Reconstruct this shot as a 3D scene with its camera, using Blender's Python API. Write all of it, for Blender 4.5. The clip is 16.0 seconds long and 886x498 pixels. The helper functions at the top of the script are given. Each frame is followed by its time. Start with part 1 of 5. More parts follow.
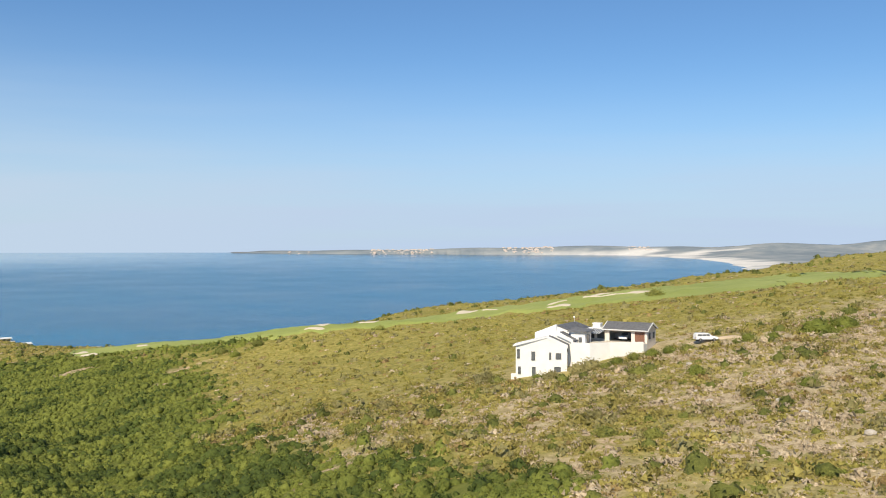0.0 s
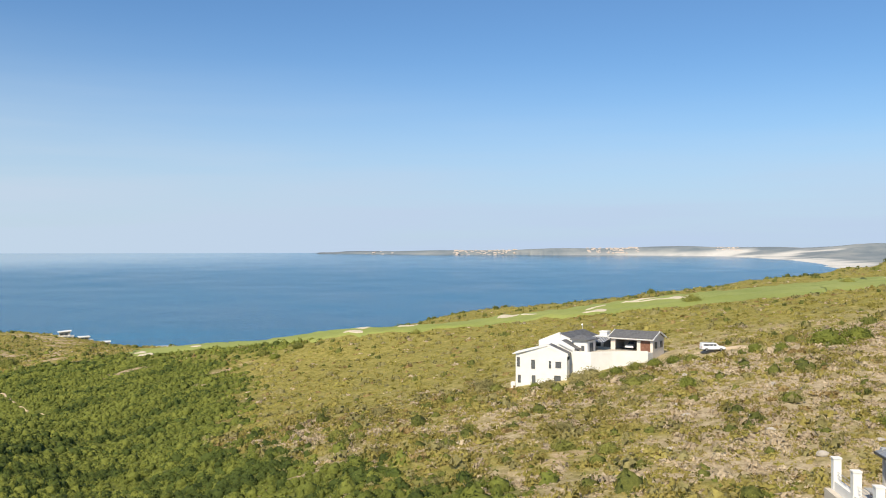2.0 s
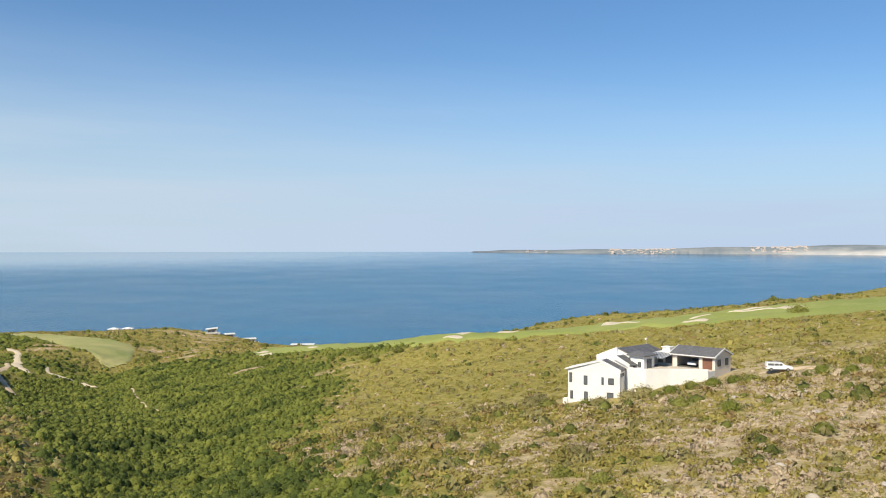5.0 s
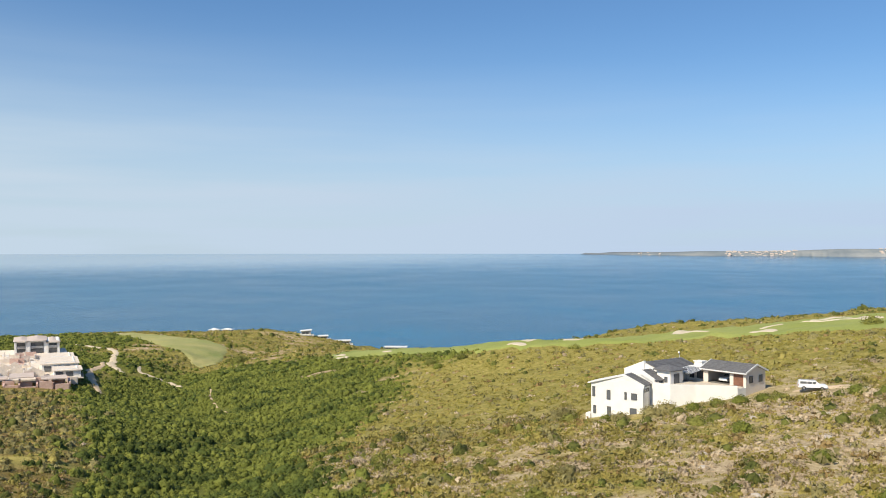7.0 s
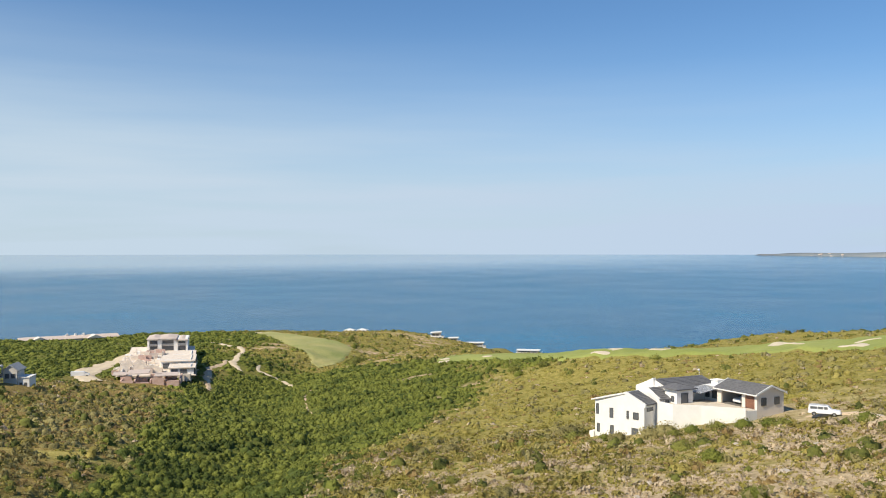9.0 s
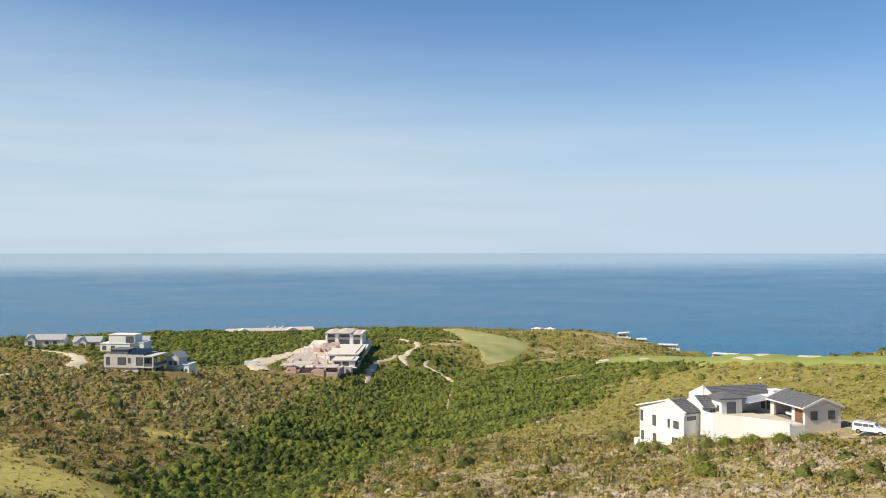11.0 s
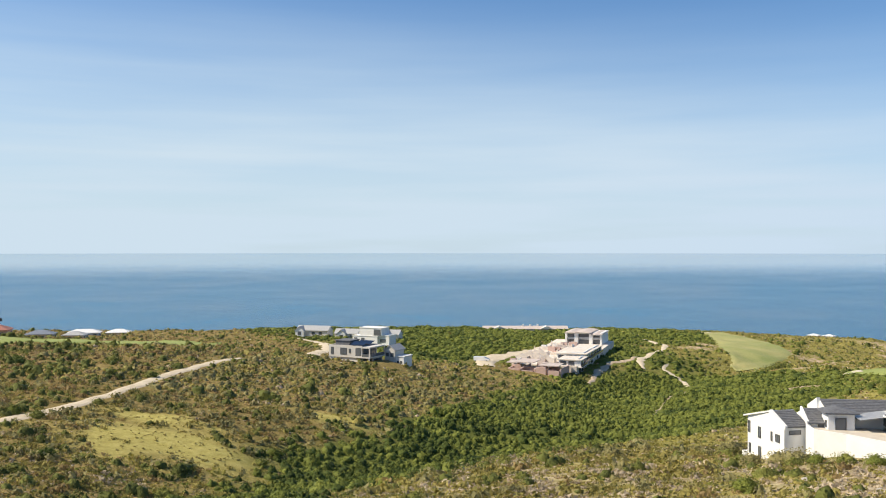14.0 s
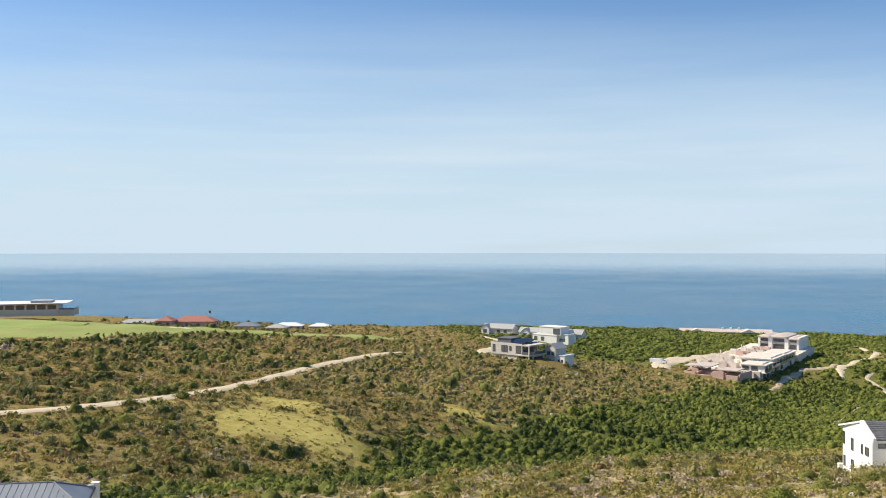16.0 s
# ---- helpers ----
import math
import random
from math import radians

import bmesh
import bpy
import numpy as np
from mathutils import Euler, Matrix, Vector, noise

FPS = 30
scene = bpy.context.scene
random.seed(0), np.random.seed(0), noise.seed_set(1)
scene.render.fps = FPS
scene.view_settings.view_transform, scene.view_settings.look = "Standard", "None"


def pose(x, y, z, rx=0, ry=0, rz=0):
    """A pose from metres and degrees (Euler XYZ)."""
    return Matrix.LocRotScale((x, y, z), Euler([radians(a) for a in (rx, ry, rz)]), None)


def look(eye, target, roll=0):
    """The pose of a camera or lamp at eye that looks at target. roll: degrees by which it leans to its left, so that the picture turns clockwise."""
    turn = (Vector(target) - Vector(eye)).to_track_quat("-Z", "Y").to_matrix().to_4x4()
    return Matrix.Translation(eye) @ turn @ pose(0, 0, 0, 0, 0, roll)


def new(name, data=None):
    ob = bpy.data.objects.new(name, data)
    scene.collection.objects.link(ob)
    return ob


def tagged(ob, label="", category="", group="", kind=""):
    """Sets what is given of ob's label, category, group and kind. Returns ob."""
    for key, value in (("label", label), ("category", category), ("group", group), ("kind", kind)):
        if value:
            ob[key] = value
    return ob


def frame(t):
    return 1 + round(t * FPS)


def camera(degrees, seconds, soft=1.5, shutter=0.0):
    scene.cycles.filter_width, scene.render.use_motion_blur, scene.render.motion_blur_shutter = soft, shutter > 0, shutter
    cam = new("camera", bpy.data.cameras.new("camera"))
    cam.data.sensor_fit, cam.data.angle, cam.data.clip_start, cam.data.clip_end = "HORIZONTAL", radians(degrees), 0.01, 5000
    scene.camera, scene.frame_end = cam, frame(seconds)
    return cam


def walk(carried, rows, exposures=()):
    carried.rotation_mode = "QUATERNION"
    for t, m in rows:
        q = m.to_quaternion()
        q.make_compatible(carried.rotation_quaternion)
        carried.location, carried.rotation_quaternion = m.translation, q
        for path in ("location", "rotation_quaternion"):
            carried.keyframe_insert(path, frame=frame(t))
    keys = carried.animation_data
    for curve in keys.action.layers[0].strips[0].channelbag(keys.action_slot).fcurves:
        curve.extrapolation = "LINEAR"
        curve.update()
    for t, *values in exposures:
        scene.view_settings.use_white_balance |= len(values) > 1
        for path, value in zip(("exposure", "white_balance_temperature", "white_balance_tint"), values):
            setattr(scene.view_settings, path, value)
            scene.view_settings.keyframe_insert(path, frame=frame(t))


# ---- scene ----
cam = camera(52.69, 16.0, soft=1.0)
PATH = [
    (0.0, pose(0.00, 0.00, 80.00, 90.01, 0, -0.00)),
    (0.5, pose(4.01, -0.02, 80.40, 90.03, 0, 2.26)),
    (1.0, pose(7.85, 0.30, 80.62, 90.04, 0, 4.09)),
    (1.5, pose(11.81, 0.77, 80.87, 90.03, 0, 5.17)),
    (2.0, pose(15.82, 1.17, 81.21, 90.03, 0, 5.49)),
    (2.5, pose(19.62, 1.67, 81.50, 90.05, 0, 6.60)),
    (3.0, pose(23.36, 2.32, 82.01, 90.02, 0, 8.28)),
    (3.5, pose(26.73, 3.09, 82.57, 90.00, 0, 10.35)),
    (4.0, pose(29.54, 3.92, 83.00, 89.99, 0, 12.17)),
    (4.2, pose(30.61, 4.32, 83.07, 89.97, 0, 12.85)),
    (6.3, pose(42.52, 9.56, 84.79, 89.99, 0, 19.65)),
    (6.5, pose(44.19, 10.37, 84.86, 90.01, 0, 20.27)),
    (7.0, pose(49.50, 12.96, 85.09, 90.03, 0, 22.77)),
    (7.5, pose(55.37, 16.01, 85.62, 90.02, 0, 25.33)),
    (8.0, pose(61.36, 19.54, 86.06, 90.02, 0, 27.93)),
    (8.5, pose(67.55, 23.71, 86.38, 90.04, 0, 30.35)),
    (9.0, pose(73.96, 28.16, 86.79, 90.06, 0, 33.54)),
    (9.2, pose(76.57, 30.10, 86.88, 90.06, 0, 35.36)),
    (11.3, pose(99.82, 50.37, 86.83, 90.00, 0, 49.81)),
    (11.5, pose(101.29, 52.07, 86.79, 90.03, 0, 51.04)),
    (12.0, pose(104.55, 56.00, 86.60, 90.03, 0, 54.21)),
    (12.5, pose(107.72, 59.91, 86.66, 90.00, 0, 57.28)),
    (13.0, pose(110.77, 63.91, 86.53, 89.99, 0, 60.38)),
    (13.5, pose(113.78, 68.27, 86.48, 90.01, 0, 63.70)),
    (14.0, pose(116.72, 72.93, 86.60, 89.98, 0, 67.15)),
    (14.5, pose(119.14, 77.68, 86.55, 89.96, 0, 70.38)),
    (15.0, pose(121.47, 82.76, 86.41, 89.98, 0, 73.71)),
    (15.5, pose(123.43, 87.92, 86.29, 89.97, 0, 77.34)),
    (16.0, pose(125.19, 93.32, 86.17, 89.98, 0, 81.47)),
]
walk(cam, PATH, ((0.0, 0.20), (9.0, 0.19), (16.0, 0.34)))

# ---------------------------------------------------------------- light
SUN_FROM = Vector((-0.29, -0.84, 0.86)).normalized()
world = bpy.data.worlds.new("sky")
scene.world = world
world.use_nodes = True
wn = world.node_tree.nodes
sky = wn.new("ShaderNodeTexSky")
sky.sky_type = 'NISHITA'
sky.sun_disc = False
sky.sun_elevation = math.asin(SUN_FROM.z)
sky.sun_rotation = math.atan2(SUN_FROM.x, SUN_FROM.y)
sky.altitude = 50
sky.air_density = 1.0
sky.dust_density = 0.4
sky.ozone_density = 2.0
wl = world.node_tree.links
way = wn.new("ShaderNodeTexCoord")
split = wn.new("ShaderNodeSeparateXYZ")
wl.new(way.outputs["Generated"], split.inputs[0])
# Sea haze: pale and thick at the horizon, gone some thirty degrees up, thicker to the west
thick = wn.new("ShaderNodeMapRange")
thick.interpolation_type = 'SMOOTHERSTEP'
for socket, value in zip(thick.inputs[1:5], (-0.02, 0.30, 1.0, 0.0)):
    socket.default_value = value
wl.new(split.outputs["Z"], thick.inputs[0])
power = wn.new("ShaderNodeMath")
power.operation = 'POWER'
wl.new(thick.outputs[0], power.inputs[0])
lean = wn.new("ShaderNodeMapRange")
for socket, value in zip(lean.inputs[1:5], (-1.0, 0.35, 0.45, 2.5)):
    socket.default_value = value
wl.new(split.outputs["X"], lean.inputs[0])
wl.new(lean.outputs[0], power.inputs[1])
tint = wn.new("ShaderNodeMix")
tint.data_type, tint.blend_type = 'RGBA', 'MULTIPLY'
tint.inputs[0].default_value = 1.0
tint.inputs[7].default_value = (0.60, 0.84, 1.06, 1)
wl.new(sky.outputs[0], tint.inputs[6])
haze = wn.new("ShaderNodeMix")
haze.data_type = 'RGBA'
haze_side = wn.new("ShaderNodeMapRange")
for socket, value in zip(haze_side.inputs[1:5], (0.0, -0.95, 0.0, 1.0)):
    socket.default_value = value
wl.new(split.outputs["X"], haze_side.inputs[0])
haze_tone = wn.new("ShaderNodeMix")
haze_tone.data_type = 'RGBA'
haze_tone.inputs[6].default_value, haze_tone.inputs[7].default_value = (4.5, 5.6, 7.2, 1), (5.0, 6.05, 6.92, 1)
wl.new(haze_side.outputs[0], haze_tone.inputs[0])
wl.new(haze_tone.outputs[2], haze.inputs[7])
# faint drawn-out cloud in the haze
veil_map = wn.new("ShaderNodeMapping")
veil_map.inputs["Scale"].default_value = (1.6, 1.6, 22.0)
wl.new(way.outputs["Generated"], veil_map.inputs["Vector"])
veil = wn.new("ShaderNodeTexNoise")
veil.inputs["Scale"].default_value, veil.inputs["Detail"].default_value = 1.7, 4.0
wl.new(veil_map.outputs[0], veil.inputs["Vector"])
veil_amount = wn.new("ShaderNodeMapRange")
for socket, value in zip(veil_amount.inputs[1:5], (0.35, 0.75, 0.86, 1.22)):
    socket.default_value = value
wl.new(veil.outputs["Fac"], veil_amount.inputs[0])
veiled = wn.new("ShaderNodeMath")
veiled.operation, veiled.use_clamp = 'MULTIPLY', True
wl.new(power.outputs[0], veiled.inputs[0])
wl.new(veil_amount.outputs[0], veiled.inputs[1])
wl.new(veiled.outputs[0], haze.inputs[0])
wl.new(tint.outputs[2], haze.inputs[6])
wl.new(haze.outputs[2], wn["Background"].inputs["Color"])
wn["Background"].inputs["Strength"].default_value = 0.10
sun = new("sun", bpy.data.lights.new("sun", 'SUN'))
sun.data.energy = 5.0
sun.data.angle = radians(0.5)
sun.data.color = (1.0, 0.88, 0.68)
sun.matrix_world = look(SUN_FROM * 300, (0, 0, 0))
scene.view_settings.exposure = 0.25

# ---------------------------------------------------------------- materials
def nodes_of(m):
    m.use_nodes = True
    nt = m.node_tree
    return nt, nt.nodes["Principled BSDF"]


def ramp(nt, fac, stops):
    r = nt.nodes.new("ShaderNodeValToRGB")
    e = r.color_ramp.elements
    while len(e) < len(stops):
        e.new(0.5)
    for k, (p, c) in zip(e, stops):
        k.position, k.color = p, (*c, 1)
    nt.links.new(fac, r.inputs["Fac"])
    return r.outputs["Color"]


def noise_out(nt, scale, detail=4, rough=0.6, object_space=True, stretch=None):
    n = nt.nodes.new("ShaderNodeTexNoise")
    n.inputs["Scale"].default_value, n.inputs["Detail"].default_value, n.inputs["Roughness"].default_value = scale, detail, rough
    g = nt.nodes.new("ShaderNodeNewGeometry")
    src = g.outputs["Position"]
    if stretch:
        mp = nt.nodes.new("ShaderNodeMapping")
        mp.inputs["Scale"].default_value = stretch
        nt.links.new(src, mp.inputs["Vector"])
        src = mp.outputs["Vector"]
    nt.links.new(src, n.inputs["Vector"])
    return n.outputs["Fac"]


def mixc(nt, fac, a, b, mode='MIX'):
    m = nt.nodes.new("ShaderNodeMix")
    m.data_type, m.blend_type = 'RGBA', mode
    for s, v in ((m.inputs[0], fac), (m.inputs[6], a), (m.inputs[7], b)):
        if hasattr(v, "is_linked"):
            nt.links.new(v, s)
        elif isinstance(v, (int, float)):
            s.default_value = v
        else:
            s.default_value = (*v, 1)
    return m.outputs[2]


def mathn(nt, op, a, b=0.0):
    m = nt.nodes.new("ShaderNodeMath")
    m.operation, m.use_clamp = op, op in ('MULTIPLY', 'ADD', 'SUBTRACT')
    for s, v in zip(m.inputs, (a, b)):
        if hasattr(v, "is_linked"):
            nt.links.new(v, s)
        else:
            s.default_value = v
    return m.outputs[0]


def bump(nt, bsdf, height, strength, dist):
    b = nt.nodes.new("ShaderNodeBump")
    b.inputs["Strength"].default_value, b.inputs["Distance"].default_value = strength, dist
    nt.links.new(height, b.inputs["Height"])
    nt.links.new(b.outputs[0], bsdf.inputs["Normal"])


def surface(name, a, b, scale=3.0, rough=0.8, metal=0.0, bumps=0.2, dist=0.02, fine=40.0):
    """A weathered surface: two tones at a coarse and a fine scale, with a little relief."""
    m = bpy.data.materials.new(name)
    nt, p = nodes_of(m)
    coarse, grain = noise_out(nt, scale, 5), noise_out(nt, fine, 3)
    f = mathn(nt, 'ADD', mathn(nt, 'MULTIPLY', coarse, 0.65), mathn(nt, 'MULTIPLY', grain, 0.35))
    nt.links.new(ramp(nt, f, ((0.32, a), (0.68, b))), p.inputs["Base Color"])
    p.inputs["Roughness"].default_value, p.inputs["Metallic"].default_value = rough, metal
    if bumps:
        bump(nt, p, grain, bumps, dist)
    return m


def leafy(name, dark, light, dry=None, dry_amount=0.0):
    """Foliage: tone differs from leaf clump to leaf clump, and in drifts over the slope. Fine dark mottling paints in
    shaded gaps between leaves.
    """
    m = bpy.data.materials.new(name)
    nt, p = nodes_of(m)
    g = nt.nodes.new("ShaderNodeNewGeometry")
    drift, shrub, fine = noise_out(nt, 0.075, 4), noise_out(nt, 0.42, 4), noise_out(nt, 3.0, 4, 0.7)
    sharp = lambda v, lo, hi: ramp(nt, v, ((lo, (0, 0, 0)), (hi, (1, 1, 1))))
    f = mathn(nt, 'ADD', mathn(nt, 'ADD', mathn(nt, 'MULTIPLY', g.outputs["Random Per Island"], 0.12), mathn(nt, 'MULTIPLY', sharp(fine, 0.37, 0.63), 0.28)),
              mathn(nt, 'ADD', mathn(nt, 'MULTIPLY', sharp(drift, 0.38, 0.62), 0.30), mathn(nt, 'MULTIPLY', sharp(shrub, 0.36, 0.64), 0.30)))
    c = ramp(nt, f, ((0.12, dark), (0.85, light)))
    bump(nt, p, fine, 0.6, 0.4)
    if dry:
        d = ramp(nt, noise_out(nt, 0.35, 3), ((0.62 - dry_amount, (0, 0, 0)), (0.75 - dry_amount, (1, 1, 1))))
        c = mixc(nt, d, c, dry)
    nt.links.new(c, p.inputs["Base Color"])
    p.inputs["Roughness"].default_value = 0.75
    p.inputs["Specular IOR Level"].default_value = 0.25
    t = nt.nodes.new("ShaderNodeBsdfTranslucent")
    nt.links.new(c, t.inputs["Color"])
    mx = nt.nodes.new("ShaderNodeMixShader")
    mx.inputs[0].default_value = 0.26
    nt.links.new(p.outputs[0], mx.inputs[1])
    nt.links.new(t.outputs[0], mx.inputs[2])
    nt.links.new(mx.outputs[0], nt.nodes["Material Output"].inputs["Surface"])
    return m


WHITE = surface("white_plaster", (0.74, 0.72, 0.68), (0.83, 0.82, 0.79), 0.6, 0.85)
CREAM = surface("cream_plaster", (0.68, 0.61, 0.53), (0.77, 0.70, 0.62), 0.6, 0.85)
BEIGE = surface("beige_plaster", (0.50, 0.42, 0.37), (0.60, 0.51, 0.45), 0.6, 0.85)
GREY_WALL = surface("grey_plaster", (0.54, 0.51, 0.46), (0.66, 0.62, 0.56), 0.5, 0.85)
CONCRETE = surface("raw_concrete", (0.58, 0.51, 0.43), (0.80, 0.71, 0.61), 0.8, 0.9, bumps=0.4)
BRICK = surface("raw_clay_brick", (0.50, 0.32, 0.26), (0.68, 0.50, 0.42), 1.2, 0.9, bumps=0.4)
TILE = surface("charcoal_roof_tile", (0.070, 0.071, 0.076), (0.200, 0.200, 0.202), 2.5, 0.65, bumps=0.3)
GREY_TILE = surface("grey_roof_tile", (0.33, 0.33, 0.33), (0.45, 0.45, 0.44), 1.5, 0.7, bumps=0.3)
RED_TILE = surface("red_roof_tile", (0.30, 0.11, 0.08), (0.42, 0.19, 0.14), 1.0, 0.75, bumps=0.3)
METAL_ROOF = surface("grey_sheet_roof", (0.22, 0.24, 0.27), (0.30, 0.32, 0.35), 0.4, 0.5, 0.3, 0.1)
TRIM = surface("white_trim", (0.72, 0.71, 0.69), (0.80, 0.79, 0.77), 2.0, 0.6, bumps=0)
FRAME = surface("dark_aluminium", (0.07, 0.07, 0.073), (0.11, 0.11, 0.11), 3.0, 0.45, 0.5, 0)
WOOD = surface("brown_garage_door", (0.17, 0.075, 0.045), (0.25, 0.12, 0.075), 2.0, 0.6, bumps=0.2)
DARK_FLOOR = surface("garage_floor", (0.12, 0.11, 0.10), (0.20, 0.19, 0.18), 1.0, 0.8)
PAVING = surface("pale_paving", (0.50, 0.44, 0.36), (0.64, 0.58, 0.49), 0.7, 0.9)
GRAVEL = surface("sandy_gravel", (0.49, 0.40, 0.27), (0.70, 0.60, 0.44), 0.5, 0.95, bumps=0.5, dist=0.05, fine=9)
DIRT = surface("reddish_dirt_track", (0.44, 0.33, 0.21), (0.62, 0.49, 0.34), 0.5, 0.95, bumps=0.5, dist=0.05, fine=9)
SAND = surface("bunker_sand", (0.50, 0.43, 0.32), (0.64, 0.57, 0.44), 0.4, 0.95, bumps=0.2, dist=0.05, fine=6)
TURF = surface("mown_turf", (0.190, 0.235, 0.042), (0.320, 0.345, 0.090), 0.045, 0.9, bumps=0.2, dist=0.03, fine=1.2)
TURF_DRY = surface("dry_turf", (0.18, 0.240, 0.050), (0.46, 0.395, 0.165), 0.030, 0.9, bumps=0.2, dist=0.03, fine=1.2)
TURF_GREEN = surface("putting_green_turf", (0.20, 0.28, 0.04), (0.27, 0.34, 0.07), 0.06, 0.9, bumps=0.1, dist=0.02, fine=1.5)
CAR_PAINT = surface("white_car_paint", (0.78, 0.78, 0.78), (0.82, 0.82, 0.82), 2.0, 0.25, bumps=0)
RUBBER = surface("tyre_rubber", (0.02, 0.02, 0.02), (0.035, 0.035, 0.035), 5.0, 0.85, bumps=0)
STEEL = surface("brushed_steel", (0.45, 0.45, 0.45), (0.6, 0.6, 0.6), 8.0, 0.35, 0.9, 0)
LAMP_RED = surface("red_lamp", (0.25, 0.01, 0.01), (0.3, 0.02, 0.02), 5.0, 0.3, bumps=0)
SOLAR = surface("solar_panel", (0.010, 0.014, 0.03), (0.02, 0.028, 0.05), 2.0, 0.2, 0.2, 0)
BARK = surface("bark", (0.09, 0.07, 0.05), (0.16, 0.13, 0.10), 6.0, 0.95)
FLAG = surface("dark_flag", (0.03, 0.02, 0.02), (0.05, 0.03, 0.03), 4.0, 0.9, bumps=0)
ROCK = surface("pale_rock", (0.36, 0.32, 0.27), (0.55, 0.50, 0.43), 0.7, 0.95, bumps=0.6, dist=0.1, fine=5)

GLASS = bpy.data.materials.new("window_glass")
_nt, _p = nodes_of(GLASS)
_p.inputs["Base Color"].default_value = (0.13, 0.14, 0.15, 1)
_p.inputs["Roughness"].default_value = 0.06
_p.inputs["Specular IOR Level"].default_value = 0.6

LEAF = {
    "thicket": leafy("thicket_leaves", (0.076, 0.104, 0.018), (0.282, 0.308, 0.060)),
    "dark": leafy("dark_bush_leaves", (0.028, 0.048, 0.011), (0.140, 0.180, 0.035)),
    "olive": leafy("olive_heath_leaves", (0.185, 0.160, 0.040), (0.480, 0.410, 0.122)),
    "yellow": leafy("yellow_heath_leaves", (0.190, 0.170, 0.036), (0.430, 0.385, 0.098)),
    "brown": leafy("brown_heath_leaves", (0.190, 0.130, 0.050), (0.460, 0.335, 0.142)),
    "grey": leafy("grey_dry_twigs", (0.33, 0.255, 0.165), (0.74, 0.61, 0.43)),
    "sage": leafy("sage_shrub_leaves", (0.160, 0.146, 0.054), (0.430, 0.382, 0.165)),
    "hedge": leafy("hedge_bush_leaves", (0.095, 0.108, 0.024), (0.345, 0.350, 0.084)),
    "bush": leafy("olive_bush_leaves", (0.052, 0.066, 0.016), (0.235, 0.250, 0.056)),
    "grass": leafy("straw_grass_blades", (0.27, 0.22, 0.064), (0.47, 0.39, 0.138)),
}

# ---------------------------------------------------------------- mesh helpers
class Shape:
    """Collects faces for one mesh."""

    def __init__(self):
        self.v, self.f = [], []

    def add(self, vs, fs):
        o = len(self.v)
        self.v += [tuple(p) for p in vs]
        self.f += [tuple(i + o for i in q) for q in fs]
        return self

    def prism(self, poly, z0, z1):
        """A plan polygon between z0 and z1, each one number or one for every corner."""
        n = len(poly)
        lo = [z0] * n if isinstance(z0, (int, float)) else z0
        hi = [z1] * n if isinstance(z1, (int, float)) else z1
        if sum(poly[i][0] * poly[(i + 1) % n][1] - poly[(i + 1) % n][0] * poly[i][1] for i in range(n)) < 0:
            poly, lo, hi = poly[::-1], lo[::-1], hi[::-1]
        vs = [(p[0], p[1], z) for p, z in zip(poly, lo)] + [(p[0], p[1], z) for p, z in zip(poly, hi)]
        fs = [tuple(range(n - 1, -1, -1)), tuple(range(n, 2 * n))] + [(i, (i + 1) % n, n + (i + 1) % n, n + i) for i in range(n)]
        return self.add(vs, fs)

    def box(self, x0, x1, y0, y1, z0, z1):
        return self.prism([(x0, y0), (x1, y0), (x1, y1), (x0, y1)], z0, z1)

    def tube(self, a, b, r0, r1=None, n=8):
        a, b = Vector(a), Vector(b)
        r1 = r0 if r1 is None else r1
        q = (b - a).to_track_quat('Z', 'Y')
        ring = [Vector((math.cos(k * math.tau / n), math.sin(k * math.tau / n), 0)) for k in range(n)]
        vs = [a + q @ (c * r0) for c in ring] + [b + q @ (c * r1) for c in ring]
        return self.add(vs, [(k, (k + 1) % n, n + (k + 1) % n, n + k) for k in range(n)] + [tuple(range(n - 1, -1, -1)), tuple(range(n, 2 * n))])

    def mesh(self, name, mat, bevel=0.0, smooth=False):
        me = bpy.data.meshes.new(name)
        me.from_pydata(self.v, [], self.f)
        if bevel:
            bm = bmesh.new()
            bm.from_mesh(me)
            bmesh.ops.remove_doubles(bm, verts=bm.verts, dist=0.0005)
            bmesh.ops.bevel(bm, geom=[e for e in bm.edges if len(e.link_faces) == 2 and e.calc_face_angle(0) > 0.5], offset=bevel, segments=2, affect='EDGES')
            bm.to_mesh(me)
            bm.free()
        me.materials.append(mat)
        if smooth:
            me.polygons.foreach_set("use_smooth", [True] * len(me.polygons))
        me.update()
        return me


def part(name, shape, mat, parent=None, label="", bevel=0.0, smooth=False):
    ob = new(name, shape.mesh(name, mat, bevel, smooth))
    ob.parent = parent
    return tagged(ob, label)


def thing(name, at, turn, label, category, group="", kind=""):
    """An empty at a thing's base; its parts are built in its own axes."""
    ob = new(name)
    ob.matrix_world = pose(*at, 0, 0, turn)
    return tagged(ob, label, category, group, kind)


